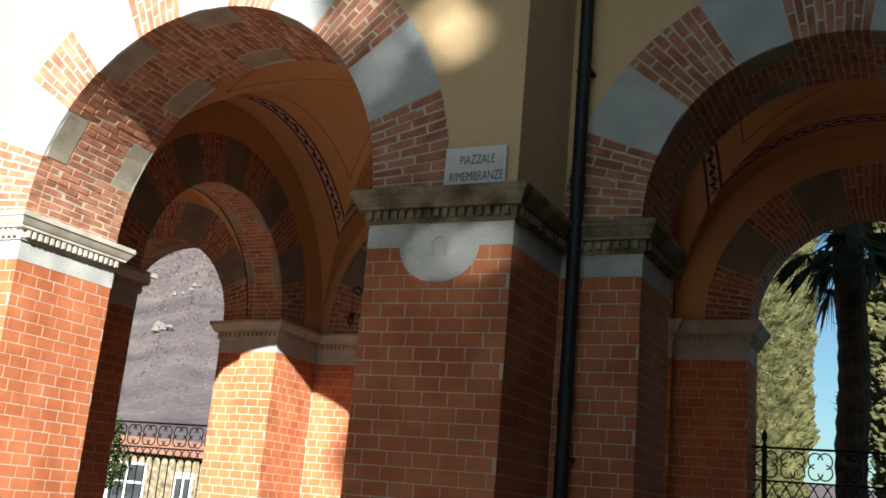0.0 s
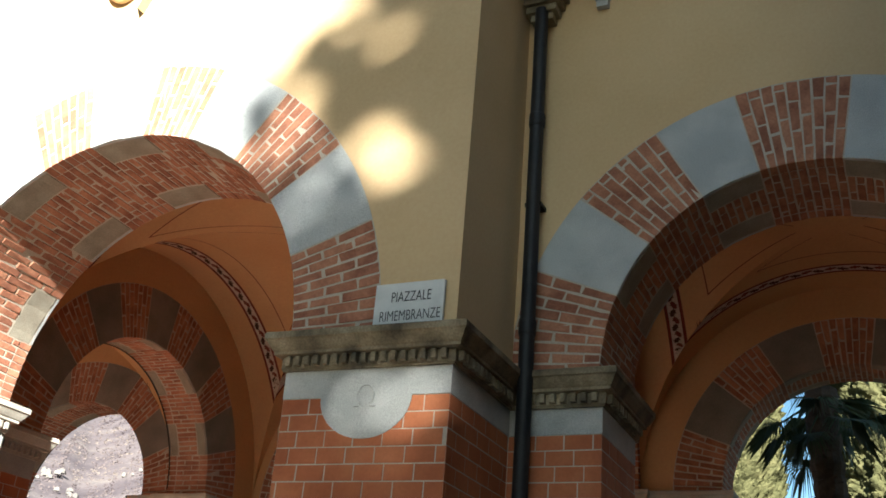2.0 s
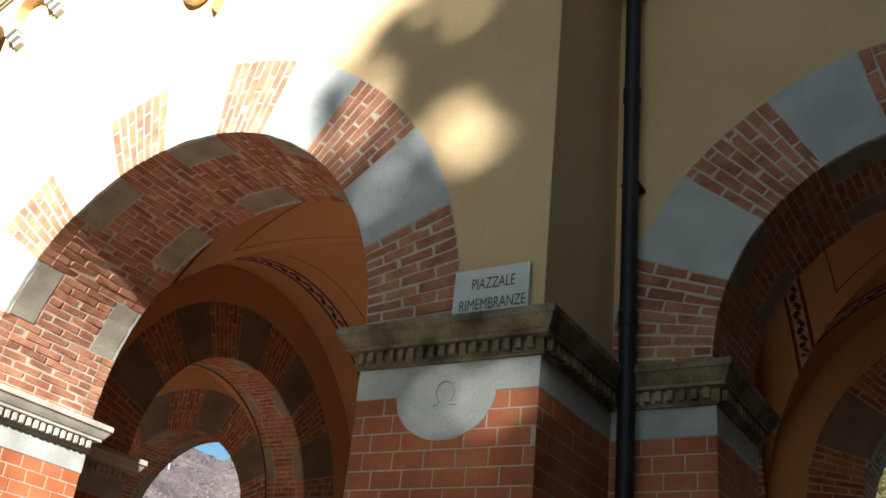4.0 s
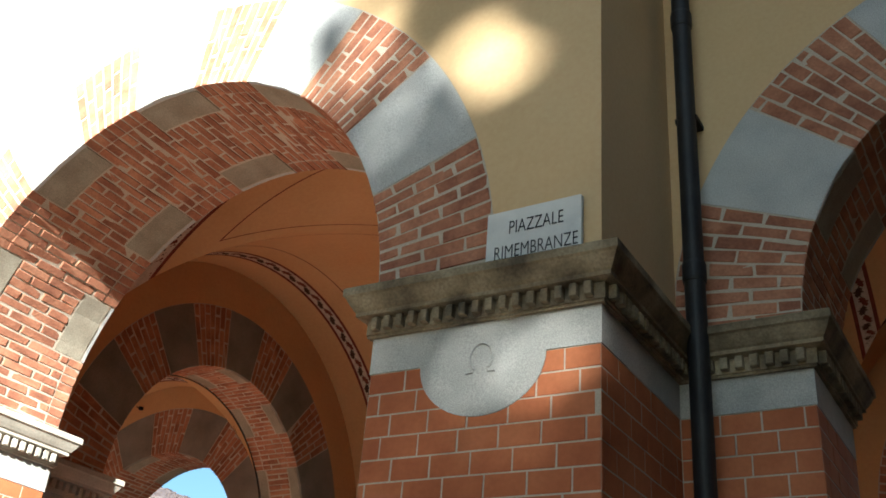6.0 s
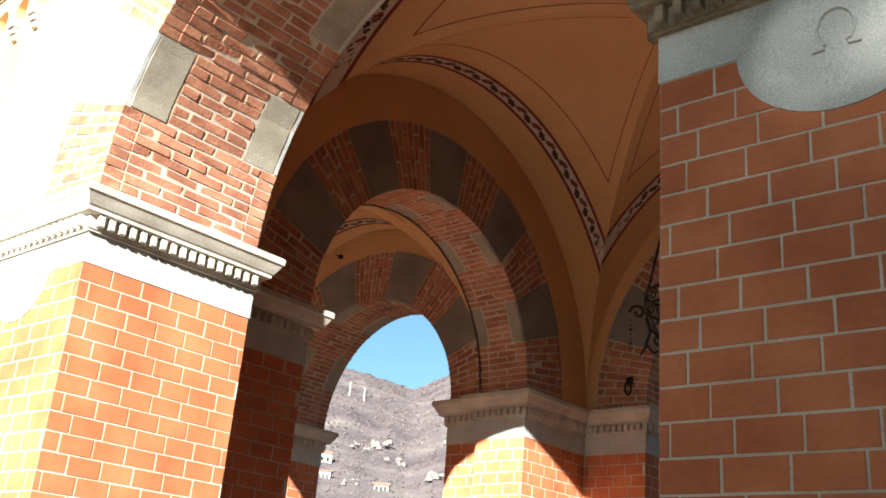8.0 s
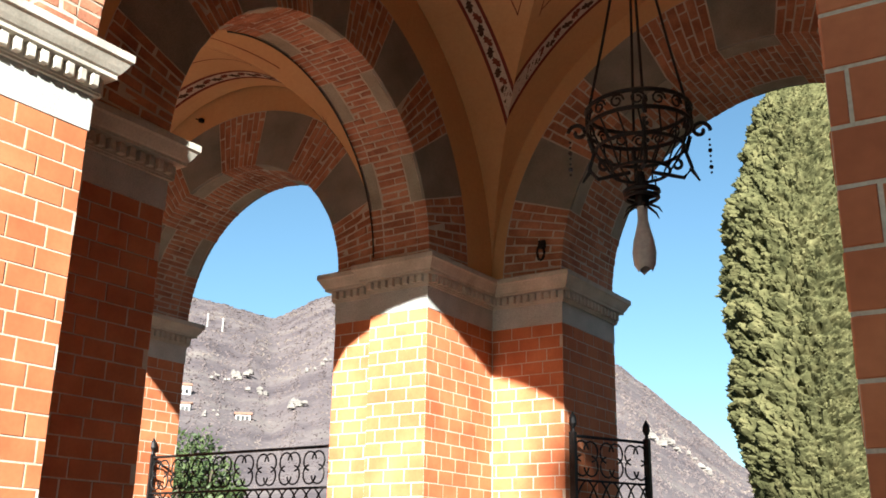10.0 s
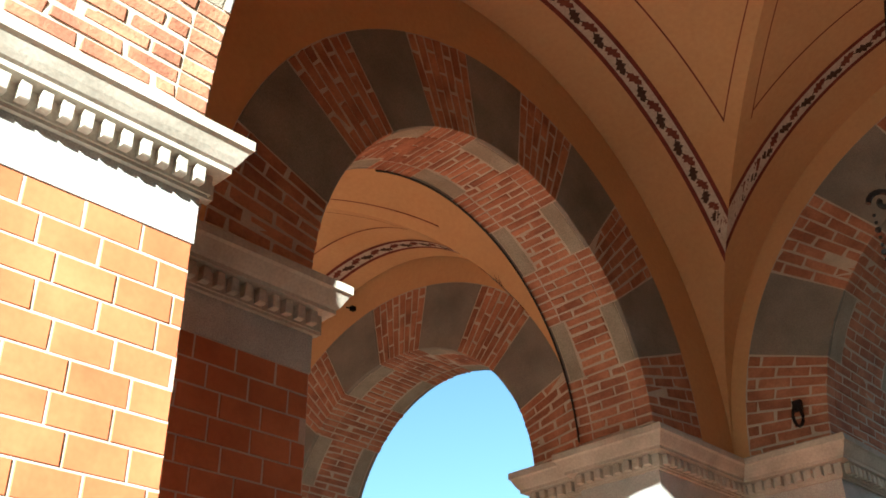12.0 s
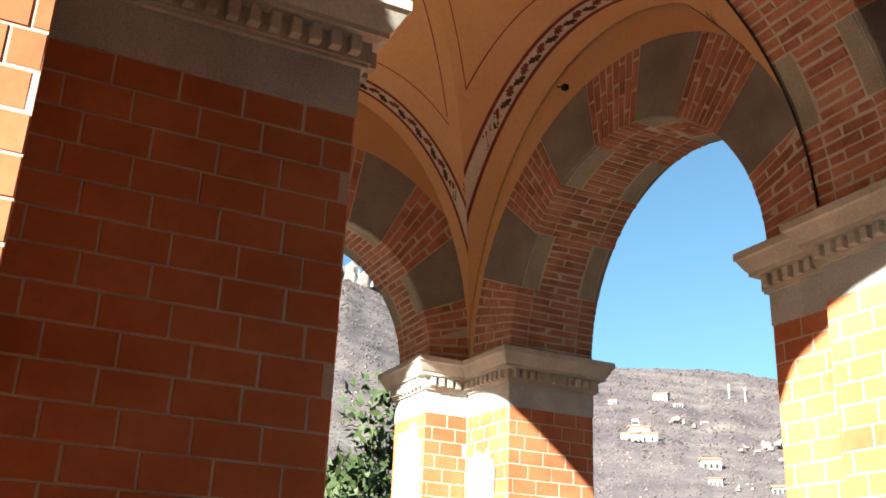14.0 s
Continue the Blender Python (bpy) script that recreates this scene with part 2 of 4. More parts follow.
def offset(poly, d):
    """The outline pushed outwards by d, mitred."""
    out, n = [], len(poly)
    for i in range(n):
        p, q, r = Vector(poly[i - 1]), Vector(poly[i]), Vector(poly[(i + 1) % n])
        a, b = (q - p).normalized(), (r - q).normalized()
        na, nb = Vector((a.y, -a.x)), Vector((b.y, -b.x))
        k = na + nb
        out.append(q + k * (d / (k.dot(na))))
    return out


PROFILE = [(0.0, 3.64), (0.022, 3.64), (0.022, 3.655), (0.03, 3.655), (0.03, 3.735), (0.075, 3.745), (0.075, 3.765), (0.085, 3.775), (0.1, 3.8), (0.118, 3.835), (0.13, 3.845), (0.13, 3.885), (0.12, 3.893), (-0.02, 3.905)]
BRICK_L, BRICK_H = 0.205, 0.1085


def pier(poly, label, order, cap, medal=(), stone=None):
    stone = stone or M_CORNICE_PALE
    poly = turned(poly)
    n = len(poly)
    core = offset(poly, -0.0025)
    g = Geo()
    g.prism([tuple(p) for p in core], 0.0, 3.7, lambda u, w, d: (u, w, d))
    ob = thing("pier", g.v, g.f, M_MORTAR, label, "pier", "structure")
    # stone band
    g = Geo()
    g.prism([tuple(p) for p in offset(poly, 0.003)], ZB, 3.66, lambda u, w, d: (u, w, d))
    part_mesh("stone_band", g.v, g.f, M_GRANITE, ob, "pale grey granite band")
    # cornice
    rings = [offset(poly, d) for d, z in PROFILE]
    v = [(p.x, p.y, z) for (d, z), ring in zip(PROFILE, rings) for p in ring]
    f = [(k * n + i, k * n + (i + 1) % n, (k + 1) * n + (i + 1) % n, (k + 1) * n + i) for k in range(len(PROFILE) - 1) for i in range(n)]
    cor = part_mesh("cornice", v, f, stone, ob, "weathered moulded stone cornice")
    edges = [(Vector(poly[i]), Vector(poly[(i + 1) % n])) for i in range(n)]
    order = [e for e in edges if any((e[0] + e[1]).length and ((e[0] + e[1]) / 2 - Vector(o)).length < 0.2 for o in order)] if order else []
    rest = [e for e in edges if e not in order]
    dents = Pieces("dentil", cor, stone, stone, 150 if cap else 0, "dentils")
    bricks = Pieces("brick", ob, M_TILE, M_TILEJ, cap)
    rows = [(True, e) for e in order] + [(True, e) for e in rest] + [(False, e) for e in edges]
    for top, (p, q) in rows:
        d = q - p
        length = d.length
        d.normalize()
        nrm = Vector((d.y, -d.x))

        def at(u, w, z, p=p, d=d, nrm=nrm):
            o = p + d * u + nrm * w
            return (o.x, o.y, z)

        if top:
            k = max(1, round(length / 0.072))
            s = length / k
            for i in range(k):
                u0, u1 = i * s + 0.012, (i + 1) * s - 0.022
                dents.add(*brick_geo([at(u0, 0.068, 3.667), at(u1, 0.068, 3.667), at(u1, 0.068, 3.732), at(u0, 0.068, 3.732)],
                                     [at(u0, 0.02, 3.667), at(u1, 0.02, 3.667), at(u1, 0.02, 3.732), at(u0, 0.02, 3.732)], 0.004, 0.002))
        rowsz = range(0, 19) if top else range(19, 32)
        for r in rowsz:
            z1 = ZB - 0.004 - r * BRICK_H
            z0 = max(z1 - BRICK_H + 0.008, 0.005)
            u = -(BRICK_L * 0.5 if r % 2 else 0.0) - 0.03 * (r % 3)
            while u < length - 0.015:
                a, b = max(u, 0.003), min(u + BRICK_L - 0.008, length - 0.003)
                u += BRICK_L
                if b - a < 0.03:
                    continue
                j = random.uniform(-0.0012, 0.0012)
                bricks.add(*brick_geo([at(a, j, z0), at(b, j, z0), at(b, j, z1), at(a, j, z1)], [at(a, -0.05, z0), at(b, -0.05, z0), at(b, -0.05, z1), at(a, -0.05, z1)], 0.0025, 0.0008))
    dents.close()
    bricks.close()
    if medal:
        p, q = next(e for e in edges if (e[0] - Vector(medal[0])).length < 0.05)
        d = (q - p).normalized()
        nrm = Vector((d.y, -d.x))

        def put(u, w, dd):
            o = p + d * (u + medal[1]) + nrm * dd
            return (o.x, o.y, w)
        g = Geo()
        g.prism([(0.325 * math.cos(a), ZB + 0.002 + 0.278 * math.sin(a)) for a in [math.pi + math.pi * k / 24 for k in range(25)]], -0.03, 0.0048, put)
        md = part_mesh("medallion", g.v, g.f, M_GRANITE, ob, "half-round pale grey granite shield")
        g = Geo()
        om = [put(0.058 * math.sin(a), 3.462 - 0.07 * math.cos(a), 0.006) for a in [math.radians(q) for q in range(35, 326, 12)]]
        om = [put(0.075, 3.39, 0.006), put(0.038, 3.392, 0.006)] + om + [put(-0.038, 3.392, 0.006), put(-0.075, 3.39, 0.006)]
        g.tube(om, 0.007, 5)
        part_mesh("carved_omega", g.v, g.f, M_GRANITE, md)
    return ob


# ---- arches and upper walls ----
def arch(put, uc, r, ring, depth, nseg, label, cap, inner_ring=None, sd=0.27, first=19.0, stone=None, ez=1.0, cuts=None):
    """A round arch of brick and stone voussoirs; put(u, v, z) gives the place, v from the face inwards."""
    N = 72

    def at(rad, ang, v):
        return put(uc + rad * math.cos(ang), v, ZS + rad * math.sin(ang) * ez)
    g = Geo()
    e = 0.0035
    prof = [(r + e, e), (r + ring, e), (r + ring, depth - e), (r + e, depth - e)]
    v = [at(a, math.pi * k / N, b) for k in range(N + 1) for a, b in prof]
    f = [(k * 4 + i, k * 4 + (i + 1) % 4, k * 4 + 4 + (i + 1) % 4, k * 4 + 4 + i) for k in range(N) for i in range(4)]
    g.add(v, f)
    ob = thing("arch", g.v, g.f, M_MORTAR, label, "arch", "structure")
    bricks = Pieces("brick", ob, M_BRICK, M_BRICKJ, cap)
    stones = Pieces("stone_block", ob, stone or M_VOUSS, stone or M_VOUSS, cap, "stonework")
    blocks = Pieces("soffit_block", ob, M_SOFFIT, M_SOFFIT, cap, "soffit_stonework")
    rng = random.Random(int(uc * 100) + int(r * 1000))

    def wedge(r0, r1, a0, a1, v0, v1, side):
        ga, gr = 0.0062 / max(r0, 0.5), 0.0062
        r0, r1, a0, a1 = r0 + (gr if r0 > r + 0.01 else 0), r1 - gr, a0 + ga, a1 - ga
        if side == "soffit":
            v0, v1 = v0 + gr, v1 - gr
            fr = [at(r0, a0, v0), at(r0, a1, v0), at(r0, a1, v1), at(r0, a0, v1)]
            bk = [at(r1, a0, v0), at(r1, a1, v0), at(r1, a1, v1), at(r1, a0, v1)]
        else:
            fr = [at(r0, a0, v0), at(r0, a1, v0), at(r1, a1, v0), at(r1, a0, v0)]
            bk = [at(r0, a0, v1), at(r0, a1, v1), at(r1, a1, v1), at(r1, a0, v1)]
        return fr, bk

    cuts = [radians(c) for c in cuts] if cuts else [0.0] + [radians(first + (180 - 2 * first) * k / (nseg - 2)) for k in range(nseg - 1)] + [math.pi]
    segs = [(cuts[k], cuts[k + 1], k % 2) for k in range(nseg)]
    ir = inner_ring or ring
    jobs = {"front": [], "soffit": [], "back": []}
    for a0, a1, odd in segs:
        if odd:
            jobs["front"].append(("s", (r, r + ring, a0, a1, 0.0, 0.03, "front")))
            jobs["back"].append(("s", (r, r + ir, a0, a1, depth, depth - 0.03, "back")))
            jobs["soffit"].append(("u", (r, r + 0.1, a0, a1, 0.033, sd, "soffit")))
            jobs["soffit"].append(("u", (r, r + 0.1, a0, a1, depth - 0.033, depth - sd, "soffit")))
        n = max(3, round((a1 - a0) * (r + ring / 2) / (0.077 if depth > 0.7 else 0.067)))
        for i in range(n):
            b0, b1 = a0 + (a1 - a0) * i / n, a0 + (a1 - a0) * (i + 1) / n
            lo, hi = (sd, depth - sd) if odd else (0.12, depth - 0.12)
            x = lo
            first = True
            while x < hi - 0.03:
                step = (0.125 if (i % 2 and first) else 0.25) * rng.uniform(0.94, 1.06)
                y = min(x + step, hi)
                if hi - y < 0.05:
                    y = hi
                jobs["soffit"].append(("b", (r, r + 0.1, b0, b1, x, y, "soffit")))
                x, first = y, False
            if not odd:
                for key, rg, v0, v1 in (("front", ring, 0.0, 0.12), ("back", ir, depth, depth - 0.12)):
                    x, first = r, True
                    while x < r + rg - 0.02:
                        step = (0.12 if (i % 2 and first) else 0.25) * rng.uniform(0.95, 1.05)
                        y = min(x + step, r + rg)
                        if r + rg - y < 0.06:
                            y = r + rg
                        jobs[key].append(("b", (x, y, b0, b1, v0, v1, key)))
                        x, first = y, False
    for key in ("front", "soffit", "back"):
        for kind, a in jobs[key]:
            if kind in "su":
                # a stone is cut from a few facets, so that it follows the curve
                (r0, r1, a0, a1, v0, v1, s) = a
                m = 6
                a0, a1 = a0 + 0.003, a1 - 0.003
                ch = 0.006 if v1 > v0 else -0.006
                vs, fs = [], []
                for k in range(m + 1):
                    an = a0 + (a1 - a0) * k / m
                    jj = rng.uniform(-0.003, 0.003)
                    vs += [at(r0 + jj, an, v1 - ch if kind == "u" else v1), at(r0 + jj, an, v0 + ch), at(r0 + 0.006, an, v0), at(r1 - 0.004, an, v0), at(r1 - 0.002, an, v1)]
                for k in range(m):
                    fs += [(k * 5 + i, k * 5 + i + 1, k * 5 + 5 + i + 1, k * 5 + 5 + i) for i in range(4)]
                fs += [(0, 1, 2, 3, 4), tuple(m * 5 + i for i in range(5))]
                (stones if kind == "s" else blocks).add(vs, fs)
            else:
                fr, bk = wedge(*a)
                bricks.add(*brick_geo(fr, bk, 0.006, 0.0045, rng))
    bricks.close()
    stones.close()
    blocks.close()
    return ob


def upper_wall(name, put, u0, u1, uc, rad, depth, top, label, mat=None, e=0.004, ez=1.0):
    """The plastered wall over an arch, with a round opening of radius rad; top(u) is its upper edge."""
    mat = mat or M_PLASTER
    us = sorted({round(u, 4) for u in [u0, u1, max(u0, uc - rad), min(u1, uc + rad), uc] + [uc + rad * math.cos(math.pi * k / 64) for k in range(65)] if u0 <= u <= u1})
    v, f = [], []
    for u in us:
        dx = u - uc
        zb = ZS + (ez * math.sqrt(max(0, rad * rad - dx * dx)) if abs(dx) < rad else 0.0)
        for d in (e, depth - e):
            v += [put(u, d, zb), put(u, d, top(u))]
    for i in range(len(us) - 1):
        a, b = i * 4, i * 4 + 4
        f += [(a, b, b + 1, a + 1), (a + 2, a + 3, b + 3, b + 2), (a + 1, b + 1, b + 3, a + 3), (a, a + 2, b + 2, b)]
    f += [(0, 1, 3, 2), tuple(len(v) - 4 + i for i in (0, 2, 3, 1))]
    return thing(name, v, f, mat, label, "wall", "structure")


def south(y):
    return lambda u, v, z: (u, y + v, z)


def north(y):
    return lambda u, v, z: (u, y - v, z)


def west(x):
    return lambda u, v, z: (x - v, u, z)


def east(x):
    return lambda u, v, z: (x + v, u, z)


SKEW = 0.03


def facade(u, v, z):
    return (u, 6.69 + SKEW * (u + 3.3) * (1 - v / 1.08) + v, z)


def bay_north(u, v, z):
    """The back wall of the west bay, which runs slightly out of square."""
    k = max(0.0, -9.255 - u)
    return (u, 11.63 - 0.053 * k + v / 0.59 * (0.59 + 0.068 * k), z)


def gable(u):
    return 10.05 - abs(u - XC) * 0.58


# pavilion
YT = 10.15
RT, EZ = 1.40, 1.07
upper_wall("wall_south", facade, -8.95, -2.713, XF, R1 + RING - 0.01, 1.08, gable, "sunlit ochre plaster gable wall of the pavilion", ez=1.015)
upper_wall("wall_north", north(13.62), -8.79, -2.715, -5.715, 1.765 + 0.6, 1.055, gable, "ochre plaster back wall of the pavilion", M_VAULT)
upper_wall("wall_west", west(-8.19), 7.77, 12.565, YT, RT + 0.6, 0.6, lambda u: 7.0, "orange plaster cross wall between the bays", M_VAULT, ez=EZ)
upper_wall("wall_east", east(-3.315), 7.77, 12.565, YT, RT + 0.6, 0.6, lambda u: 7.0, "orange plaster cross wall between the bays", M_VAULT, ez=EZ)
# wings
WT = 8.0
upper_wall("wall_wing_southeast", south(7.74), -2.713, 2.2, -0.6, 1.46 + 0.67, 0.91, lambda u: WT, "shaded ochre plaster wall of the wing")
upper_wall("wall_wing_northeast", north(12.22), -2.715, 2.2, -0.6, 1.28 + 0.5, 0.59, lambda u: WT, "ochre plaster back wall of the wing", M_VAULT)
upper_wall("wall_wing_southwest", south(7.74), -14.6, -8.95, -10.76, 1.43 + 0.62, 0.91, lambda u: WT + 0.5, "sunlit ochre plaster wall of the wing")
upper_wall("wall_wing_northwest", bay_north, -13.13, -8.79, -10.5775, 1.3225 + 0.58, 0.59, lambda u: WT, "ochre plaster back wall of the wing", M_VAULT)
upper_wall("wall_end_west", west(-12.53), 7.74, 12.22, YT, 0.94 + 0.6, 0.6, lambda u: WT, "ochre plaster end wall of the wing", M_VAULT, ez=1.13)
# unseen east end, closed with an added solid wall to block light
g = Geo().box(1.519, 9.2, 0.0, 2.196, 11.08, 3.7).box(1.519, 7.745, 3.7, 2.196, 12.215, WT)
thing("wall_end_east", g.v, g.f, M_VAULT, "unseen plain plaster wall added to darken the wing", "wall", "structure")
AL = "round arch of old red brick with grey stone blocks"
arch(facade, XF, R1, RING, 1.08, 11, AL, 300, ez=1.015, cuts=(0, 19.3, 36, 53.6, 70.2, 85.6, 102, 117, 132.6, 147, 162, 180))
arch(west(-8.19), YT, RT, 0.6, 0.6, 11, AL, 300, sd=0.15, stone=M_VOUSS_SHADED, ez=EZ)
arch(south(7.74), -0.6, 1.46, 0.68, 0.91, 9, AL, 300, cuts=(0, 23, 43, 63.7, 80.6, 102.6, 119.5, 139.7, 157.3, 180))
arch(south(12.565), -5.715, 1.765, 0.6, 1.055, 11, AL, 300, stone=M_VOUSS_SHADED, sd=0.2)
arch(bay_north, -10.5775, 1.3225, 0.58, 0.59, 9, AL, 300, sd=0.15, first=22.0, stone=M_VOUSS_SHADED)
arch(south(11.63), -0.6, 1.28, 0.5, 0.59, 9, AL, 200, sd=0.15, first=22.0, stone=M_VOUSS_SHADED)
arch(east(-3.315), YT, RT, 0.6, 0.6, 11, AL, 0, sd=0.15, stone=M_VOUSS_SHADED, ez=EZ)
arch(south(7.74), -10.76, 1.43, 0.62, 0.91, 9, AL, 200)
arch(west(-12.53), YT, 0.94, 0.6, 0.6, 9, AL, 250, sd=0.15, first=22.0, stone=M_VOUSS_SHADED, ez=1.13)
PL = "red facing-brick pier with granite band and moulded cornice"
pier(NEAR_PIER, PL, [(-3.3, 6.69), (-2.713, 7.2), (-2.4, 7.74)], 300, ((-3.905, 6.69), 0.61), M_CORNICE)
pier(LEFT_PIER, PL, [(-7.60, 7.16), (-8.19, 8.27), (-8.28, 6.54)], 300, ((-8.95, 6.52), 0.66))
pier(BACK_PIER, PL, [(-8.49, 11.54), (-8.19, 12.05), (-7.87, 12.565), (-9.02, 11.63)], 300)
far_pier = pier(FAR_PIER, PL, [(-12.53, 11.27), (-12.2, 11.47), (-11.9, 11.87)], 250)
pier(BACK_PIER_R, PL, [(-3.315, 12.05)], 150)
for q in (FAR_PIER_S, END_PIER_S, END_PIER_N):
    pier(q, PL, [], 0)


# remains of lime plaster on the far pier
rl = random.Random(5)
for x0, x1, y, z0, z1 in ((-13.1, -12.56, 11.08, 1.2, 3.43), (-12.5, -12.05, 11.462, 1.0, 3.2)):
    out = []
    for k in range(44):
        a = 2 * math.pi * k / 44
        c, w = math.cos(a), math.sin(a)
        q = max(abs(c), abs(w)) ** -0.9 * rl.uniform(0.86, 1.0)
        out.append((min(x1, max(x0, (x0 + x1) / 2 + (x1 - x0) / 2 * c * q)), min(z1, max(z0, (z0 + z1) / 2 + (z1 - z0) / 2 * w * q))))
    g = Geo().prism(out, y - 0.0045, y + 0.01, lambda u, w, d: (u, d, w))
    part_mesh("plaster_remains", g.v, g.f, M_LIME, far_pier, "flaking pale lime plaster on the brick")


# ---- vaults ----
def vault(x0, x1, y0, y1, h, label, inset=0.0, inset_north=0.0, sides="WESN", inset_west=0.0, skew=0.0):
    cx, cy, a, b = (x0 + x1) / 2, (y0 + y1) / 2, (x1 - x0) / 2, (y1 - y0) / 2

    def z(x, y):
        p, q = min(1, abs(x - cx) / a), min(1, abs(y - cy) / b)
        return ZS + h * math.sqrt(max(0.0, 1 - min(p, q) ** 2))

    def lay(x, y, drop=0.0):
        return (x, y - skew * (x1 - x) * 0.5 * (1 + (y - cy) / b), z(x, y) - drop)
    N = 96
    s = [math.sin(math.pi / 2 * (2 * k / N - 1)) for k in range(N + 1)]
    v = [lay(cx + a * i, cy + b * j) for i in s for j in s]
    f = []
    for i in range(N):
        for j in range(N):
            p = (i * (N + 1) + j, (i + 1) * (N + 1) + j, (i + 1) * (N + 1) + j + 1, i * (N + 1) + j + 1)
            # the groins run along the edges of the mesh
            f += [(p[0], p[1], p[2]), (p[0], p[2], p[3])] if i == j else [(p[0], p[1], p[3]), (p[1], p[2], p[3])] if i + j == N - 1 else [p]
    ob = thing("ceiling", v, f, M_VAULT, label, "vault", "structure")
    red, cream, ivy, rust = Geo(), Geo(), Geo(), Geo()

    def ribbon(geo, d0, d1, side, t0=None, t1=None, drop=0.005, n=60, short=0.0):
        """A painted strip d0 to d1 from the wall on that side."""
        w, ln = (a, b) if side in "WE" else (b, a)
        k0 = inset + {"N": inset_north, "W": inset_west}.get(side, 0.0)
        d0, d1 = d0 + k0, d1 + k0
        sg = -1 if side in "WS" else 1
        vs = []
        for k in range(n + 1):
            for d in (d0, d1):
                lim = 1 - d / w
                lo, hi = (-lim, lim) if t0 is None else (max(-lim, t0), min(lim, t1))
                t = lo + (hi - lo) * k / n
                if t0 is None:
                    t = (lim - short / ln) * math.sin(math.pi / 2 * (2 * k / n - 1))
                across, along = sg * (w - d), t * ln
                x, y = (cx + across, cy + along) if side in "WE" else (cx + along, cy + across)
                vs.append(lay(x, y, drop))
        geo.add(vs, [(2 * k, 2 * k + 1, 2 * k + 3, 2 * k + 2) for k in range(n)])
    for side in sides:
        w, ln = (a, b) if side in "WE" else (b, a)
        ribbon(red, 0.412, 0.446, side)
        ribbon(cream, 0.44, 0.575, side, drop=0.004)
        ribbon(red, 0.57, 0.604, side)
        ribbon(red, 0.88, 0.892, side, short=0.13)
        # garland of ivy leaves on the pale band
        m = int(18 * h)
        k0 = inset + {"N": inset_north, "W": inset_west}.get(side, 0.0)
        lim = 1 - (0.51 + k0) / w
        sg = -1 if side in "WS" else 1

        def spot(p, d, drop=0.006):
            t = lim * math.sin(math.pi / 2 * (2 * p / m - 1))
            across, along = sg * (w - d - k0), t * ln
            x, y = (cx + across, cy + along) if side in "WE" else (cx + along, cy + across)
            return lay(x, y, drop)
        # an ivy garland: a thin waving stem with lobed leaves, dark and red by turns
        leaf = ((-0.46, 0.004), (-0.3, 0.034), (-0.18, 0.022), (-0.02, 0.05), (0.1, 0.022), (0.26, 0.03), (0.5, 0.0), (0.26, -0.03), (0.1, -0.022), (-0.02, -0.05), (-0.18, -0.022), (-0.3, -0.034))
        for k in range(m):
            vs = []
            for i in range(9):
                p, q = i / 8, 0.026 * math.sin(math.pi * (k + i / 8))
                vs += [spot(k + p, 0.508 + q - 0.006), spot(k + p, 0.508 + q + 0.006)]
            ivy.add(vs, [(2 * i, 2 * i + 1, 2 * i + 3, 2 * i + 2) for i in range(8)])
            c, sl = 0.012 * (-1) ** k, 0.035 * (-1) ** k
            pts = [spot(k + 0.5, 0.508 + c, 0.007)] + [spot(k + 0.5 + p * 1.05, 0.508 + c + q * 0.9 + sl * p, 0.007) for p, q in leaf]
            (ivy if k % 2 else rust).add(pts, [(0, i + 1, (i + 1) % len(leaf) + 1) for i in range(len(leaf))])
    # double lines along the groins
    for sx in (-1, 1):
        for sy in (-1, 1):
            for ox, oy in ((0.13, 0), (0, 0.13)):
                vs = []
                for k in range(41):
                    t = 0.14 + (1 - (0.88 + inset) / (b if ox else a) - 0.14) * k / 40
                    for wd in (0, 0.011):
                        x = cx + sx * (a * t - ox - (wd if ox else 0))
                        y = cy + sy * (b * t - oy - (wd if oy else 0))
                        vs.append(lay(x, y, 0.005))
                red.add(vs, [(2 * k, 2 * k + 1, 2 * k + 3, 2 * k + 2) for k in range(40)])
    part_mesh("painted_line", red.v, red.f, M_RED, ob, "dark red painted lines")
    part_mesh("painted_ivy", ivy.v, ivy.f, M_IVY, ob, "dark painted ivy leaves on a stem")
    part_mesh("painted_leaf", rust.v, rust.f, M_RUST, ob, "rust-red painted ivy leaves")
    part_mesh("painted_band", cream.v, cream.f, M_CREAM, ob, "cream painted border band")
    return ob


VL = "orange plastered groin vault with painted ivy borders"
vault(-8.19, -3.315, 7.77, 12.565, 2.58, VL, -0.05, 0.03)
vault(-12.53, -8.79, 8.65, 11.63, 2.2, VL, -0.2, 0.0, "WSN", -0.05, 0.048)
vault(-2.715, 1.515, 8.65, 11.63, 2.12, VL)
g = Geo()
g.box(-13.1, 7.9, 7.2, -8.8, 12.15, 7.4).box(-8.75, 6.8, 7.2, -2.75, 13.5, 7.4).box(-2.7, 7.9, 7.2, 2.15, 12.15, 7.4)
thing("roof_slab", g.v, g.f, M_ROOF, "flat slab over the vaults", "roof", "structure")
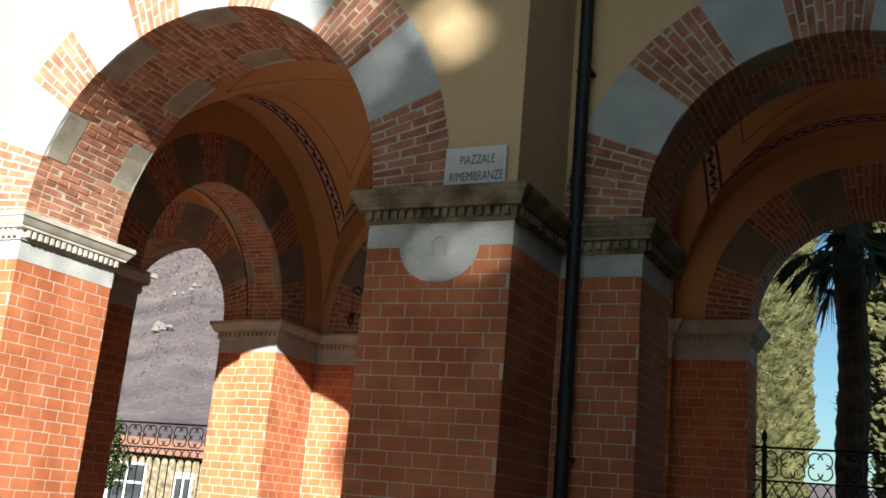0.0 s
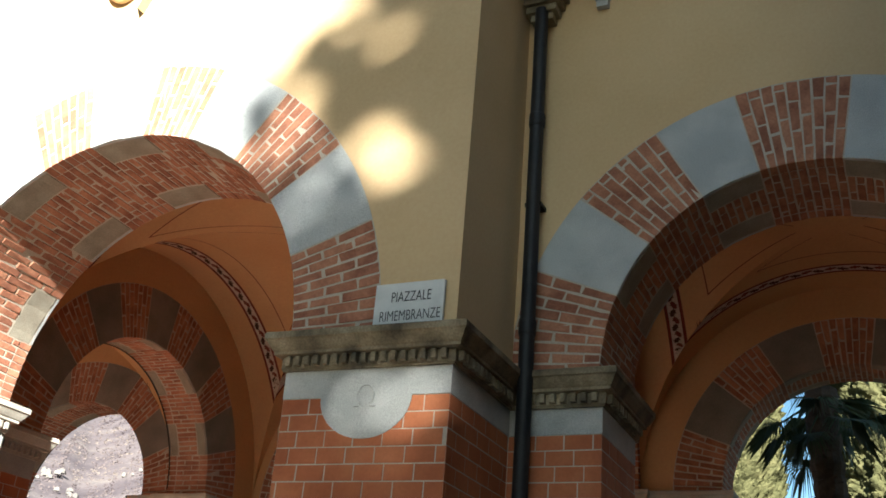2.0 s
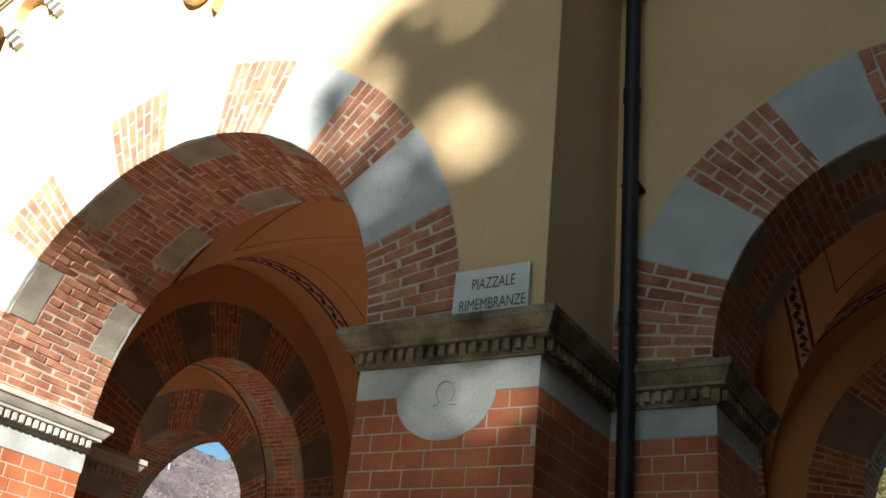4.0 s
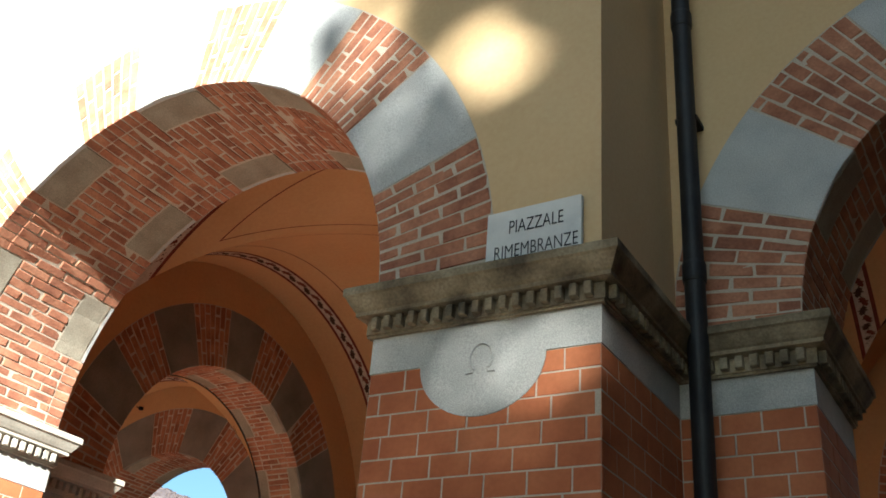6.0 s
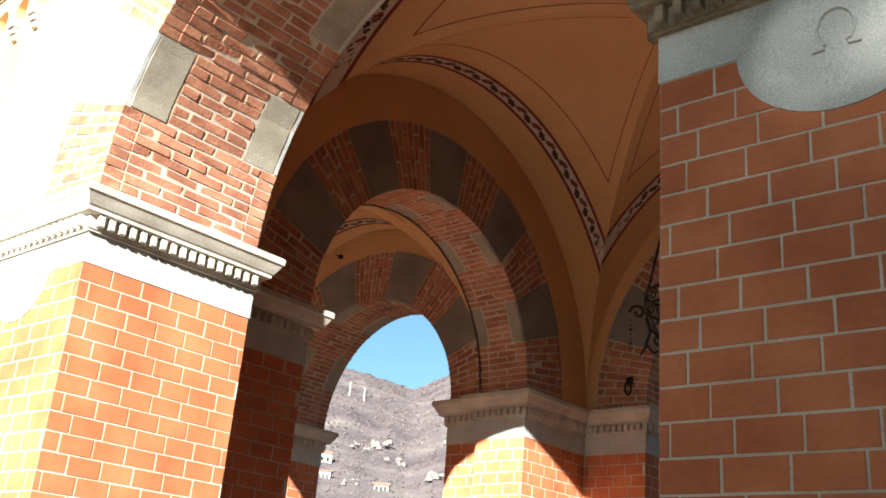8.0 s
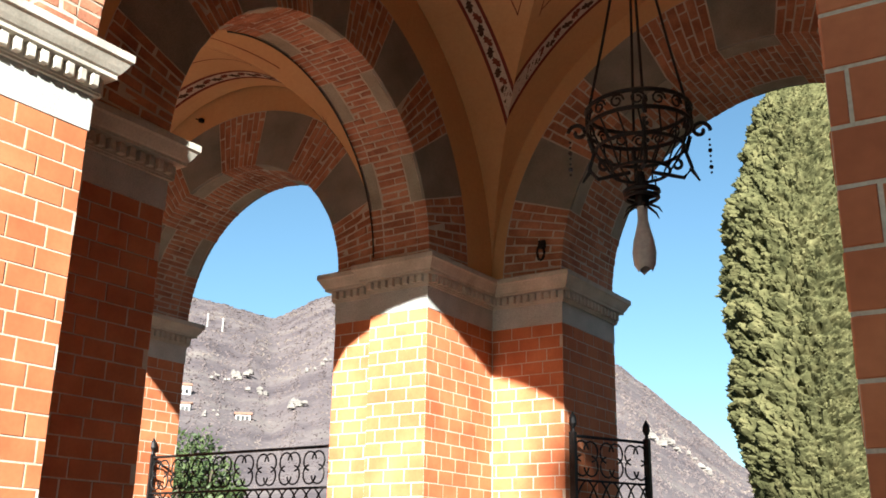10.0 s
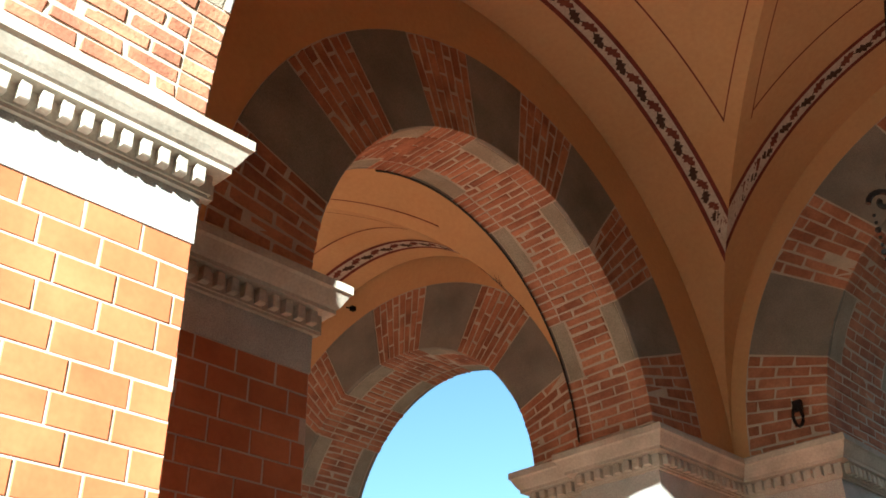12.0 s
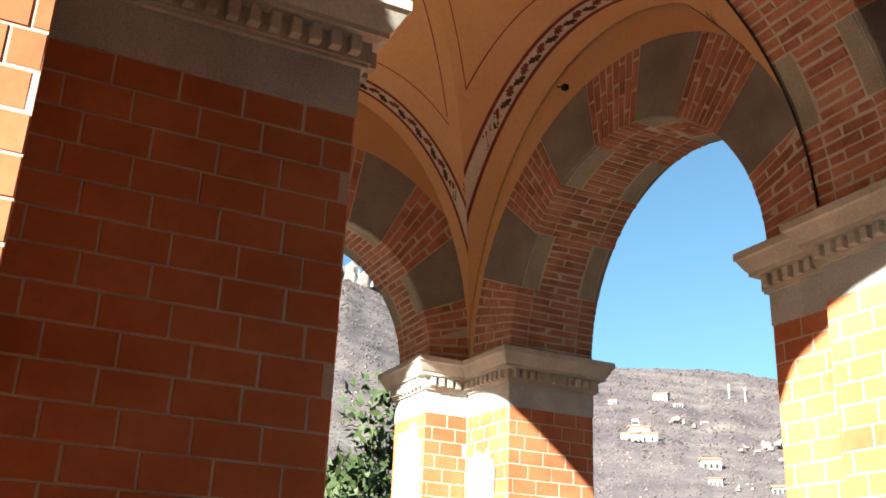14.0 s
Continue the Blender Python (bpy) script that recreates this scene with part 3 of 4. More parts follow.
# ---- ground, hills and far houses ----
thing("ground", [(-3000, -1500, 0), (3000, -1500, 0), (3000, 3000, 0), (-3000, 3000, 0)], [(0, 1, 2, 3)], M_GRASS, "dry winter grass round the building", "ground", "structure")
# unseen pale slab, added to reflect sunlight up onto the arch soffits
g = Geo().box(-26, -9, -0.1, -1.4, 6.2, 0.012)
thing("pavement", g.v, g.f, M_GROUND, "unseen pale forecourt added to bounce sunlight into the portico", "forecourt", "structure")
g = Geo().box(-13.3, 6.2, -0.2, 2.4, 14.0, 0.03)
floor = thing("floor", g.v, g.f, M_PAVING, "worn brown stone paving of the portico", "floor", "structure")
SKYLINE = [(-70, 5), (0, 3), (10, 3), (18, 5.2), (24.2, 10.6), (32, 12.8), (41, 14.2), (44.1, 12.8), (49, 13.6), (54.8, 13.9), (62, 15.0), (66, 16.6), (70, 18.2), (78, 17.5), (100, 10), (125, 8)]


def hill_height(az, r):
    e = np.interp(az, [q[0] for q in SKYLINE], [q[1] for q in SKYLINE])
    k = min(1.0, max(0.0, (r - 90) / 1110))
    k = k * k * (3 - 2 * k) * 0.55 + k * 0.45
    rough = noise.fractal(Vector((az * 0.22, r * 0.002, 0)), 1.0, 2.0, 5) * 5 + noise.fractal(Vector((az * 1.2, r * 0.008, 3)), 1.0, 2.0, 4) * 1.6
    return 1200 * math.tan(radians(e)) * k + rough * min(1, k * 3) - 3.0 - max(0, r - 1200) * 0.15


v, f = [], []
AZ = [-70 + 195 * k / 420 for k in range(421)]
RR = [100 * (1300 / 100) ** (k / 90) for k in range(91)]
for az in AZ:
    for r in RR:
        v.append((-math.sin(radians(az)) * r, math.cos(radians(az)) * r, hill_height(az, r)))
nr = len(RR)
f = [(i * nr + j, (i + 1) * nr + j, (i + 1) * nr + j + 1, i * nr + j + 1) for i in range(len(AZ) - 1) for j in range(nr - 1)]
thing("hillside", v, f, M_HILL, "bare winter woodland hillside with rocks", "hill", "structure", smooth=True)


def house(az, r, w, d, h, rot):
    x, y = -math.sin(radians(az)) * r, math.cos(radians(az)) * r
    z = hill_height(az, r) - 1.5
    body = Geo().box(-w / 2, -d / 2, 0, w / 2, d / 2, h)
    ob = thing("house", body.v, body.f, M_HOUSE, "small white rendered house on the wooded hillside", "house", group="houses on the hill")
    g = Geo()
    g.prism([(-d / 2 - 0.5, h), (d / 2 + 0.5, h), (0, h + d * 0.25)], -w / 2 - 0.5, w / 2 + 0.5, lambda u, q, e: (e, u, q))
    part_mesh("roof", g.v, g.f, M_ROOF, ob)
    for k in range(3):
        for st in range(max(1, int(h // 3))):
            g = Geo().box(-w / 2 + w * (k + 0.7) / 3.4 - 0.6, -d / 2 - 0.06, 1.0 + 3 * st, -w / 2 + w * (k + 0.7) / 3.4 + 0.4, -d / 2 + 0.05, 2.5 + 3 * st)
            part_mesh("window", g.v, g.f, M_PIPE, ob)
    ob.matrix_world = pose(x, y, z, 0, 0, az + rot)


for az, r, w, d, h, rot in ((48.9, 385, 7, 5, 4, 10), (51.5, 640, 9, 6, 5, -15), (57.1, 660, 9, 6, 5, -20), (54.6, 840, 9, 6, 5, 10), (45.4, 350, 5, 4, 3, 0)):
    house(az, r, w, d, h, rot)


def on_hill(az, r, dz=0.0):
    return Vector((-math.sin(radians(az)) * r, math.cos(radians(az)) * r, hill_height(az, r) + dz))


def sighted(az, el):
    """The distance at which the slope in direction az rises to the elevation el."""
    return next((r for r in range(150, 1200, 4) if hill_height(az, r) > r * math.tan(radians(el)) + 1.7), 1190)


for az, el, w, h, rot in ((52.7, 10.3, 9, 5, 10), (53.1, 10.05, 8, 4, -20), (52.4, 10.05, 11, 4, 5), (52.9, 10.6, 3.5, 7, 0), (48.6, 7.7, 4.5, 3.4, -10), (54.2, 12.1, 5, 3.5, 0), (50.6, 11.9, 5, 3.5, 20), (49.2, 10.9, 4, 3.2, 5)):
    house(az, sighted(az, el), w, w * 0.6, h, rot)


def lump(geo, c, rx, rz, rng, n=6):
    """A rough rounded clump."""
    c = Vector(c)
    v = [c + Vector((0, 0, rz * rng.uniform(0.8, 1.1)))]
    for lev, q in ((0.55, 0.8), (-0.1, 1.0)):
        v += [c + Vector((rx * q * math.cos(2 * math.pi * k / n) * rng.uniform(.75, 1.2), rx * q * math.sin(2 * math.pi * k / n) * rng.uniform(.75, 1.2), rz * lev * rng.uniform(.8, 1.2))) for k in range(n)]
    f = [(0, 1 + k, 1 + (k + 1) % n) for k in range(n)] + [(1 + k, 1 + n + k, 1 + n + (k + 1) % n, 1 + (k + 1) % n) for k in range(n)]
    geo.add(v, f)


rw = random.Random(77)
g = Geo()
for k in range(60000):
    az, r = rw.uniform(15, 72), 200 * 5.0 ** rw.random()
    sz = rw.uniform(0.3, 0.75) * (r / 420)
    c, a, hh = on_hill(az, r, -0.3), rw.uniform(0, 6.28), sz * rw.uniform(0.7, 1.5) * min(1.0, 520 / r)
    base = [c + Vector((sz * math.cos(a + q), sz * math.sin(a + q), 0)) for q in (0, 2.1, 4.2)]
    top = [c + Vector((0.75 * sz * math.cos(a + q), 0.75 * sz * math.sin(a + q), hh * rw.uniform(.6, .9))) for q in (0.5, 2.6, 4.7)]
    g.add(base + top + [c + Vector((0, 0, hh))], [(0, 1, 4, 3), (1, 2, 5, 4), (2, 0, 3, 5), (3, 4, 6), (4, 5, 6), (5, 3, 6)])
thing("woodland", g.v, g.f, M_WOODS, "bare brown and purple winter woods on the hillside", "woodland", "stuff")
for az, r, sz, n in ((45.68, 471, 3.2, 9), (42.57, 371, 2.6, 8), (44.5, 436, 2.6, 6), (46.75, 456, 1.8, 5), (41.3, 481, 2.6, 6), (47.1, 341, 1.3, 5), (22.84, 476, 3.6, 12), (21.7, 496, 2.8, 8), (20.2, 511, 2.8, 9), (50.5, 520, 2.8, 7), (53, 450, 2.5, 6), (60, 600, 3.2, 8)):
    ob = tagged(new("rock_outcrop"), "pale rock outcrop among the bare woods", "rock", "rocks on the hill")
    for k in range(n):
        g = Geo()
        lump(g, on_hill(az + rw.gauss(0, 0.35), r + rw.gauss(0, 4), 0.6 + rw.uniform(-.5, 1)), sz * rw.uniform(.3, .8), sz * rw.uniform(.4, 1.0), rw, 5)
        part_mesh("rock", g.v, g.f, M_ROCK, ob)
for az, el in ((67.4, 16.0), (68.0, 16.8), (68.6, 17.2), (69.2, 17.0), (69.8, 17.3), (70.4, 17.2), (71.0, 17.4)):
    ob = tagged(new("rock_cliff"), "pale grey rock cliff on the mountain ridge", "cliff", "cliffs on the ridge")
    for k in range(7):
        g = Geo()
        q = az + rw.uniform(-0.35, 0.35)
        lump(g, on_hill(q, 1080 + rw.uniform(-40, 60), rw.uniform(-6, 8)), rw.uniform(6, 13), rw.uniform(9, 24), rw, 7)
        part_mesh("rock", g.v, g.f, M_ROCK, ob)
for az, r, h in ((47.86, 690, 8), (47.0, 668, 7)):
    g = Geo().tube([(0, 0, -2), (0, 0, h * .6), (0, 0, h)], [0.5, 0.45, 0.3], 8)
    ob = thing("mast", g.v, g.f, M_HOUSE, "slim white mast on the ridge", "mast", group="masts on the ridge")
    g = Geo().box(-0.9, -0.5, h * .9, 0.9, 0.5, h * .96)
    part_mesh("crossarm", g.v, g.f, M_HOUSE, ob)
    ob.location = on_hill(az, r, 2.0)


# low building beyond the terrace
gh = tagged(new("garden_house"), "low grey rendered building with a white glazed door", "building")
g = Geo().box(-3.4, 0.0, 0.0, 3.4, 4.5, 2.75)
part_mesh("wall", g.v, g.f, M_CORNICE, gh, "grey weathered render")
g = Geo().prism([(-0.35, 2.75), (4.85, 2.75), (2.25, 3.5)], -3.7, 3.7, lambda u, w, d: (d, u, w))
part_mesh("roof", g.v, g.f, M_ROOF, gh)
for x0, x1, z0, z1, nm in ((-0.75, 0.75, 0.0, 2.35, "door"), (1.9, 2.7, 1.0, 2.1, "window")):
    g = Geo().box(x0, -0.05, z0, x0 + 0.1, 0.06, z1).box(x1 - 0.1, -0.05, z0, x1, 0.06, z1).box(x0 + 0.1, -0.05, z1 - 0.1, x1 - 0.1, 0.06, z1).box((x0 + x1) / 2 - 0.05, -0.05, z0, (x0 + x1) / 2 + 0.05, 0.06, z1 - 0.1).box(x0 + 0.1, -0.045, (z0 + z1) / 2 + 0.3, x1 - 0.1, 0.06, (z0 + z1) / 2 + 0.4)
    fr = part_mesh(nm, g.v, g.f, M_SIGN, gh, "white painted frame")
    g = Geo().box(x0 + 0.1, -0.015, z0 + 0.02, x1 - 0.1, 0.02, z1 - 0.1)
    part_mesh("pane", g.v, g.f, M_PANE, fr)
gh.matrix_world = pose(-30.6, 33.0, 0, 0, 0, 42)


# ---- trees ----
def leaf_cloud(geo, c, rad, n, size, rng, up=0.4, flat=0.0):
    """Small leaf sprays scattered round a lump's surface."""
    c = Vector(c)
    for _ in range(n):
        d = Vector((rng.gauss(0, 1), rng.gauss(0, 1), rng.gauss(0, 1)))
        d.normalize()
        p = c + d * rad * rng.uniform(0.75, 1.05)
        a = (d + Vector((0, 0, up)) + Vector((rng.uniform(-.5, .5), rng.uniform(-.5, .5), rng.uniform(-.5, .5)))).normalized()
        b = a.cross(Vector((rng.gauss(0, 1), rng.gauss(0, 1), rng.gauss(0, 1)))).normalized()
        if rng.random() < flat:
            a = (a - d * a.dot(d) * 0.75).normalized()
            b = a.cross(d).normalized()
        s = size * rng.uniform(0.6, 1.3)
        geo.add([p - a * s * .5, p + b * s * .32, p + a * s * .8, p - b * s * .32], [(0, 1, 2, 3)])


def cypress_mesh(h, r, seed):
    """A dense billowing crown: a finely lobed shell with small sprays all over it."""
    rng = random.Random(seed)
    na, nz = 240, 400
    off = Vector((seed * 3.1, seed * 1.7, 0))

    def profile(t):
        return r * (0.72 + 0.28 * math.sin(min(1, t * 2.2) * math.pi / 2)) * (1 - max(0, (t - 0.55) / 0.45) ** 1.7 * 0.93)

    def point(a, t):
        q = profile(t)
        base = Vector((q * math.cos(a), q * math.sin(a), 0.2 + t * (h - 0.3)))
        p = base + off
        big = noise.noise(Vector((p.x * 0.9, p.y * 0.9, p.z * 0.7)))
        mid = abs(noise.noise(Vector((p.x * 3.4, p.y * 3.4, p.z * 2.9)) + Vector((9, 4, 2))))
        fine = abs(noise.noise(p * 8.5 + Vector((3, 8, 1))))
        tiny = noise.noise(p * 15.0)
        d = 0.26 * big + 0.33 * (mid ** 0.55 - 0.5) + 0.21 * (fine ** 0.6 - 0.45) + 0.035 * tiny
        o = Vector((math.cos(a), math.sin(a), 0.35))
        return base + o * d * (0.35 + 0.65 * min(1, q / r)), d
    g, deep = Geo(), []
    for i in range(nz + 1):
        for j in range(na):
            p, d = point(2 * math.pi * j / na, i / nz)
            g.v.append(tuple(p))
            deep.append(d)
    g.f += [(i * na + j, i * na + (j + 1) % na, (i + 1) * na + (j + 1) % na, (i + 1) * na + j) for i in range(nz) for j in range(na)]
    sprays = Geo()
    for k in range(30000):
        i, j = rng.randrange(nz), rng.randrange(na)
        if deep[i * na + j] < -0.12:
            continue
        p = Vector(g.v[i * na + j])
        o = Vector((p.x, p.y, 0)).normalized()
        a = (o * rng.uniform(0.2, 0.9) + Vector((rng.gauss(0, .4), rng.gauss(0, .4), rng.uniform(0.1, 1.0)))).normalized()
        b = a.cross(o + Vector((rng.gauss(0, .5), rng.gauss(0, .5), rng.gauss(0, .5)))).normalized()
        u = rng.uniform(0.03, 0.065)
        sprays.add([p - a * u * .4, p + b * u * .45, p + a * u, p - b * u * .45], [(0, 1, 2, 3)])
    return g, sprays


def cypress(places):
    g, sprays = cypress_mesh(11.8, 1.5, 5)
    t = Geo().tube([(0, 0, 0), (0.02, 0, 1.0), (0, 0.02, 6.0), (0, 0, 10.5)], [0.2, 0.16, 0.1, 0.02], 10)
    ob = tagged(new("cypress_tree"), "tall columnar evergreen cypress with dense foliage", "tree", "row of cypresses")
    part_mesh("trunk", t.v, t.f, M_BARK, ob)
    part_mesh("crown", g.v, g.f, M_CYPRESS, ob)
    part_mesh("leaf_sprays", sprays.v, sprays.f, M_CYPRESS, ob, kind="stuff")
    for i, (x, y, s, rot) in enumerate(places):
        m = Matrix.Translation((x, y, 0)) @ Euler((0, 0, rot)).to_matrix().to_4x4() @ Matrix.Diagonal((s[0], s[0], s[1], 1))
        if i == 0:
            ob.matrix_world = m
        else:
            c = copy_thing(ob, Matrix.Identity(4))
            c.matrix_world = m


cypress([(-10.45, 34, (1.6, 1.45), 0.3), (-5.8, 34.3, (1.5, 1.6), 2.1), (0.15, 34.2, (1.5, 1.55), 4.0), (4.9, 34.4, (1.5, 1.5), 5.2)])


def palm(x, y, top):
    rng = random.Random(9)
    ob = tagged(new("palm_tree"), "fan palm with rough dark trunk and drooping leaves", "tree")
    g = Geo()
    n = 40
    g.tube([(0.03 * math.sin(k * .3), 0.02 * math.cos(k * .4), top * k / n) for k in range(n + 1)], [0.2 + 0.02 * (k % 2) + 0.02 * rng.random() for k in range(n + 1)], 12)
    for k in range(150):
        z, a = rng.uniform(0.3, top), rng.uniform(0, 6.28)
        p = Vector((0.19 * math.cos(a), 0.19 * math.sin(a), z))
        o = Vector((math.cos(a), math.sin(a), rng.uniform(-.6, 1.2))).normalized()
        sd = Vector((-math.sin(a), math.cos(a), 0))
        g.add([p - sd * .05, p + sd * .05, p + o * rng.uniform(.06, .13)], [(0, 1, 2)])
    part_mesh("trunk", g.v, g.f, M_BARK, ob, "dark fibrous trunk")
    for k in range(34):
        a = k * 2.4 + rng.uniform(-.2, .2)
        el = rng.uniform(-0.75, 0.9)
        L = rng.uniform(0.55, 0.85)
        d = Vector((math.cos(a) * math.cos(el), math.sin(a) * math.cos(el), math.sin(el)))
        base = Vector((0, 0, top - 0.1 + 0.25 * el))
        tip = base + d * L + Vector((0, 0, -0.08 * L))
        g = Geo().tube([base, base.lerp(tip, .5) + Vector((0, 0, .04)), tip], [0.018, 0.014, 0.01], 5)
        side = d.cross(Vector((0, 0, 1))).normalized()
        nrm = side.cross(d).normalized()
        for j in range(36):
            w = (j / 35 - .5) * 2.6 * 1.1
            q = d * math.cos(w) + side * math.sin(w)
            l = rng.uniform(.5, .66) * (1 - .18 * abs(w))
            m = tip + q * l * .6 + nrm * .02 * (j % 2)
            e = tip + q * l + Vector((0, 0, -0.22 * l - rng.uniform(0, .22)))
            s2 = q.cross(nrm).normalized() * 0.0095
            g.add([tip - s2 * .4, tip + s2 * .4, m + s2, e, m - s2], [(0, 1, 2, 3, 4)])
        part_mesh("leaf", g.v, g.f, M_PALM, ob)
    ob.location = (x, y, 0)


palm(-1.1, 15.5, 6.15)


def shrub(x, y, h, r, seed, label, name="shrub", size=1.0):
    rng = random.Random(seed)
    ob = tagged(new(name), label, "shrub" if name == "shrub" else "tree")
    t = Geo()
    g = Geo()
    for k in range(7):
        a = k * 0.9
        e = Vector((r * .6 * math.cos(a), r * .6 * math.sin(a), h * rng.uniform(.5, .8)))
        t.tube([(0, 0, 0), e * .4 + Vector((0, 0, .2)), e], [0.07, 0.05, 0.02], 6)
    for k in range(260):
        a, q = rng.uniform(0, 6.28), r * math.sqrt(rng.random())
        z = h * (0.25 + 0.75 * rng.random() * math.sqrt(max(0.05, 1 - (q / r) ** 2)))
        leaf_cloud(g, (q * math.cos(a), q * math.sin(a), z), rng.uniform(.15, .3), 60, 0.075, rng, 0.2, 0.5)
    part_mesh("trunk", t.v, t.f, M_BARK, ob)
    part_mesh("crown", g.v, g.f, M_PALM, ob)
    ob.location = (x, y, 0)
    ob.scale = (size, size, size)


shrub(-25.2, 24.2, 3.05, 1.15, 2, "dark green evergreen shrub beyond the railing", size=1.6)
shrub(-17.9, 12.9, 3.1, 1.15, 3, "dark evergreen tree beyond the end arch", "evergreen_tree", 1.6)


def big_conifer(x, y, h, r, seed, gaps, sprays=11000, leaf=1.0):
    """An unseen broad tree across the forecourt, added to cast shade on the wing."""
    rng = random.Random(seed)
    ob = tagged(new("cedar_tree"), "unseen tall broad evergreen added to shade the building", "tree", "cedars across the forecourt")
    t = Geo().tube([(0, 0, 0), (0, 0, h * .5), (0, 0, h * .97)], [0.55, 0.35, 0.03], 12)
    g = Geo()
    for k in range(60):
        z = h * (0.15 + 0.8 * k / 60)
        q = r * min(1, (1.05 - z / h) * 2.2) * rng.uniform(.7, 1)
        a = k * 2.4
        t.tube([(0, 0, z), (q * .5 * math.cos(a), q * .5 * math.sin(a), z + .3), (q * math.cos(a), q * math.sin(a), z - .2)], [.12, .07, .02], 5)
    n = 0
    while n < sprays:
        z = h * rng.uniform(0.1, 1.0)
        a = rng.uniform(0, 6.28)
        lump = 0.95 + 0.2 * noise.noise(Vector((math.cos(a) * 1.6, math.sin(a) * 1.6, z * 0.8 + seed)))
        q = r * min(1, (1.02 - z / h) * 2.2) * math.sqrt(rng.random()) * rng.uniform(.85, 1.05) * lump
        p = Vector((q * math.cos(a), q * math.sin(a), z))
        n += 1
        k = (y + p.y - 6.69) / SUN.y
        wx, wz = x + p.x - SUN.x * k, p.z - SUN.z * k
        near = min([math.hypot(wx - gx, wz - gz) - gr for gx, gz, gr in gaps] + [9])
        if near < 0.08:
            continue
        for i in range(3):
            d = Vector((rng.gauss(0, 1), rng.gauss(0, 1), rng.gauss(0, .5))).normalized()
            e = d.cross(Vector((rng.gauss(0, 1), rng.gauss(0, 1), rng.gauss(0, 1)))).normalized()
            s = rng.uniform(.25, .5) * leaf if near > 0.35 else rng.uniform(.2, .3)
            g.add([p - d * s, p + e * s * .5, p + d * s, p - e * s * .5], [(0, 1, 2, 3)])
    part_mesh("trunk", t.v, t.f, M_BARK, ob)
    part_mesh("crown", g.v, g.f, M_CYPRESS, ob)
    ob.location = (x, y, 0)


# holes left in the crowns (x, z, radius on the facade) to shape sun patches
GAPS = [(-3.32, 5.18, 0.17), (-3.3, 3.3, -0.03)]
S = 36.0
big_conifer(0.15 + 0.475 * S, 6.69 - S, 31.3, 6.6, 21, GAPS)
big_conifer(6.0 + 0.475 * S, 6.69 - S - 3, 29.0, 7.0, 22, GAPS)
# more unseen trees, added only to keep skylight off the shaded wing
for q, (x, y, h, r) in enumerate(((14, -9, 15, 4.2), (19, -2, 14, 4.0), (11, -17, 16, 4.6), (21, 6, 14, 4.0), (2, -24, 13, 4.0), (9, -5, 12, 3.8), (13, 0, 12, 3.8), (7.2, -1.5, 11, 3.4), (5.4, -1.8, 13.5, 3.5), (16, -14, 17, 4.6), (9.4, -8.5, 17, 4.2), (10.8, -12, 18, 4.4), (5.8, 3.2, 14.5, 3.9), (9.0, 1.5, 16, 4.6), (7.5, 8.5, 11.5, 3.8), (8.0, -3.0, 17, 3.9), (4.2, 3.6, 14, 3.4), (3.9, 5.9, 11, 2.2), (-17.5, -1.5, 17, 4.8), (-12.5, -9, 19, 5.0), (-20, 3, 14, 4.6), (-9.5, -15, 21, 5.0), (-19, -9, 20, 5.0), (-14, -17, 22, 5.0))):
    big_conifer(x, y, h, r, 30 + q, GAPS, 5200, 1.5)


# ---- eaves ----
def corbel_table(name, put, length, z0, label, pitch=0.48, top=True):
    """Brackets, little arches, mouldings and dentils along a wall; put(u, w, d): along, up and out of the wall."""
    n = max(1, round(length / pitch))
    s = length / n
    ob = tagged(new(name), label, "cornice", kind="structure")
    for i in range(n + 1):
        u = i * s
        g = Geo()
        for k, (w0, w1, d) in enumerate(((0.0, 0.07, 0.05), (0.075, 0.14, 0.085), (0.145, 0.24, 0.12))):
            hw = 0.05 + 0.012 * k
            g.prism([(u - hw, w0), (u + hw, w0), (u + hw, w1), (u - hw, w1)], -0.02, d, put)
        part_mesh("bracket", g.v, g.f, M_VOUSS, ob, "small stepped stone bracket")
    for i in range(n):
        u0, u1 = i * s, (i + 1) * s
        r = s / 2 - 0.075
        c = (u0 + u1) / 2
        out = [(u0, 0.24), (c - r, 0.24)] + [(c - r * math.cos(math.pi * k / 14), 0.27 + r * math.sin(math.pi * k / 14)) for k in range(15)] + [(c + r, 0.24), (u1, 0.24), (u1, 0.62), (u0, 0.62)]
        g = Geo().prism(out, -0.02, 0.12, put)
        part_mesh("little_arch", g.v, g.f, M_PLASTER, ob)
    g = Geo()
    for w0, w1, d in ((0.62, 0.66, 0.14), (0.665, 0.69, 0.16), (0.70, 0.86, 0.13), (0.86, 0.9, 0.17), (1.0, 1.06, 0.3), (1.06, 1.2, 0.4), (1.2, 1.26, 0.46)):
        g.prism([(-0.1, w0), (length + 0.1, w0), (length + 0.1, w1), (-0.1, w1)], -0.3, d, put)
    part_mesh("moulding", g.v, g.f, M_CORNICE, ob, "projecting moulded eaves")
    k = int(length / 0.11)
    g = Geo()
    for i in range(k):
        g.prism([(i * 0.11, 0.9), (i * 0.11 + 0.065, 0.9), (i * 0.11 + 0.065, 1.0), (i * 0.11, 1.0)], -0.02, 0.24, put)
    part_mesh("dentil_row", g.v, g.f, M_CORNICE, ob, kind="stuff")
    return ob


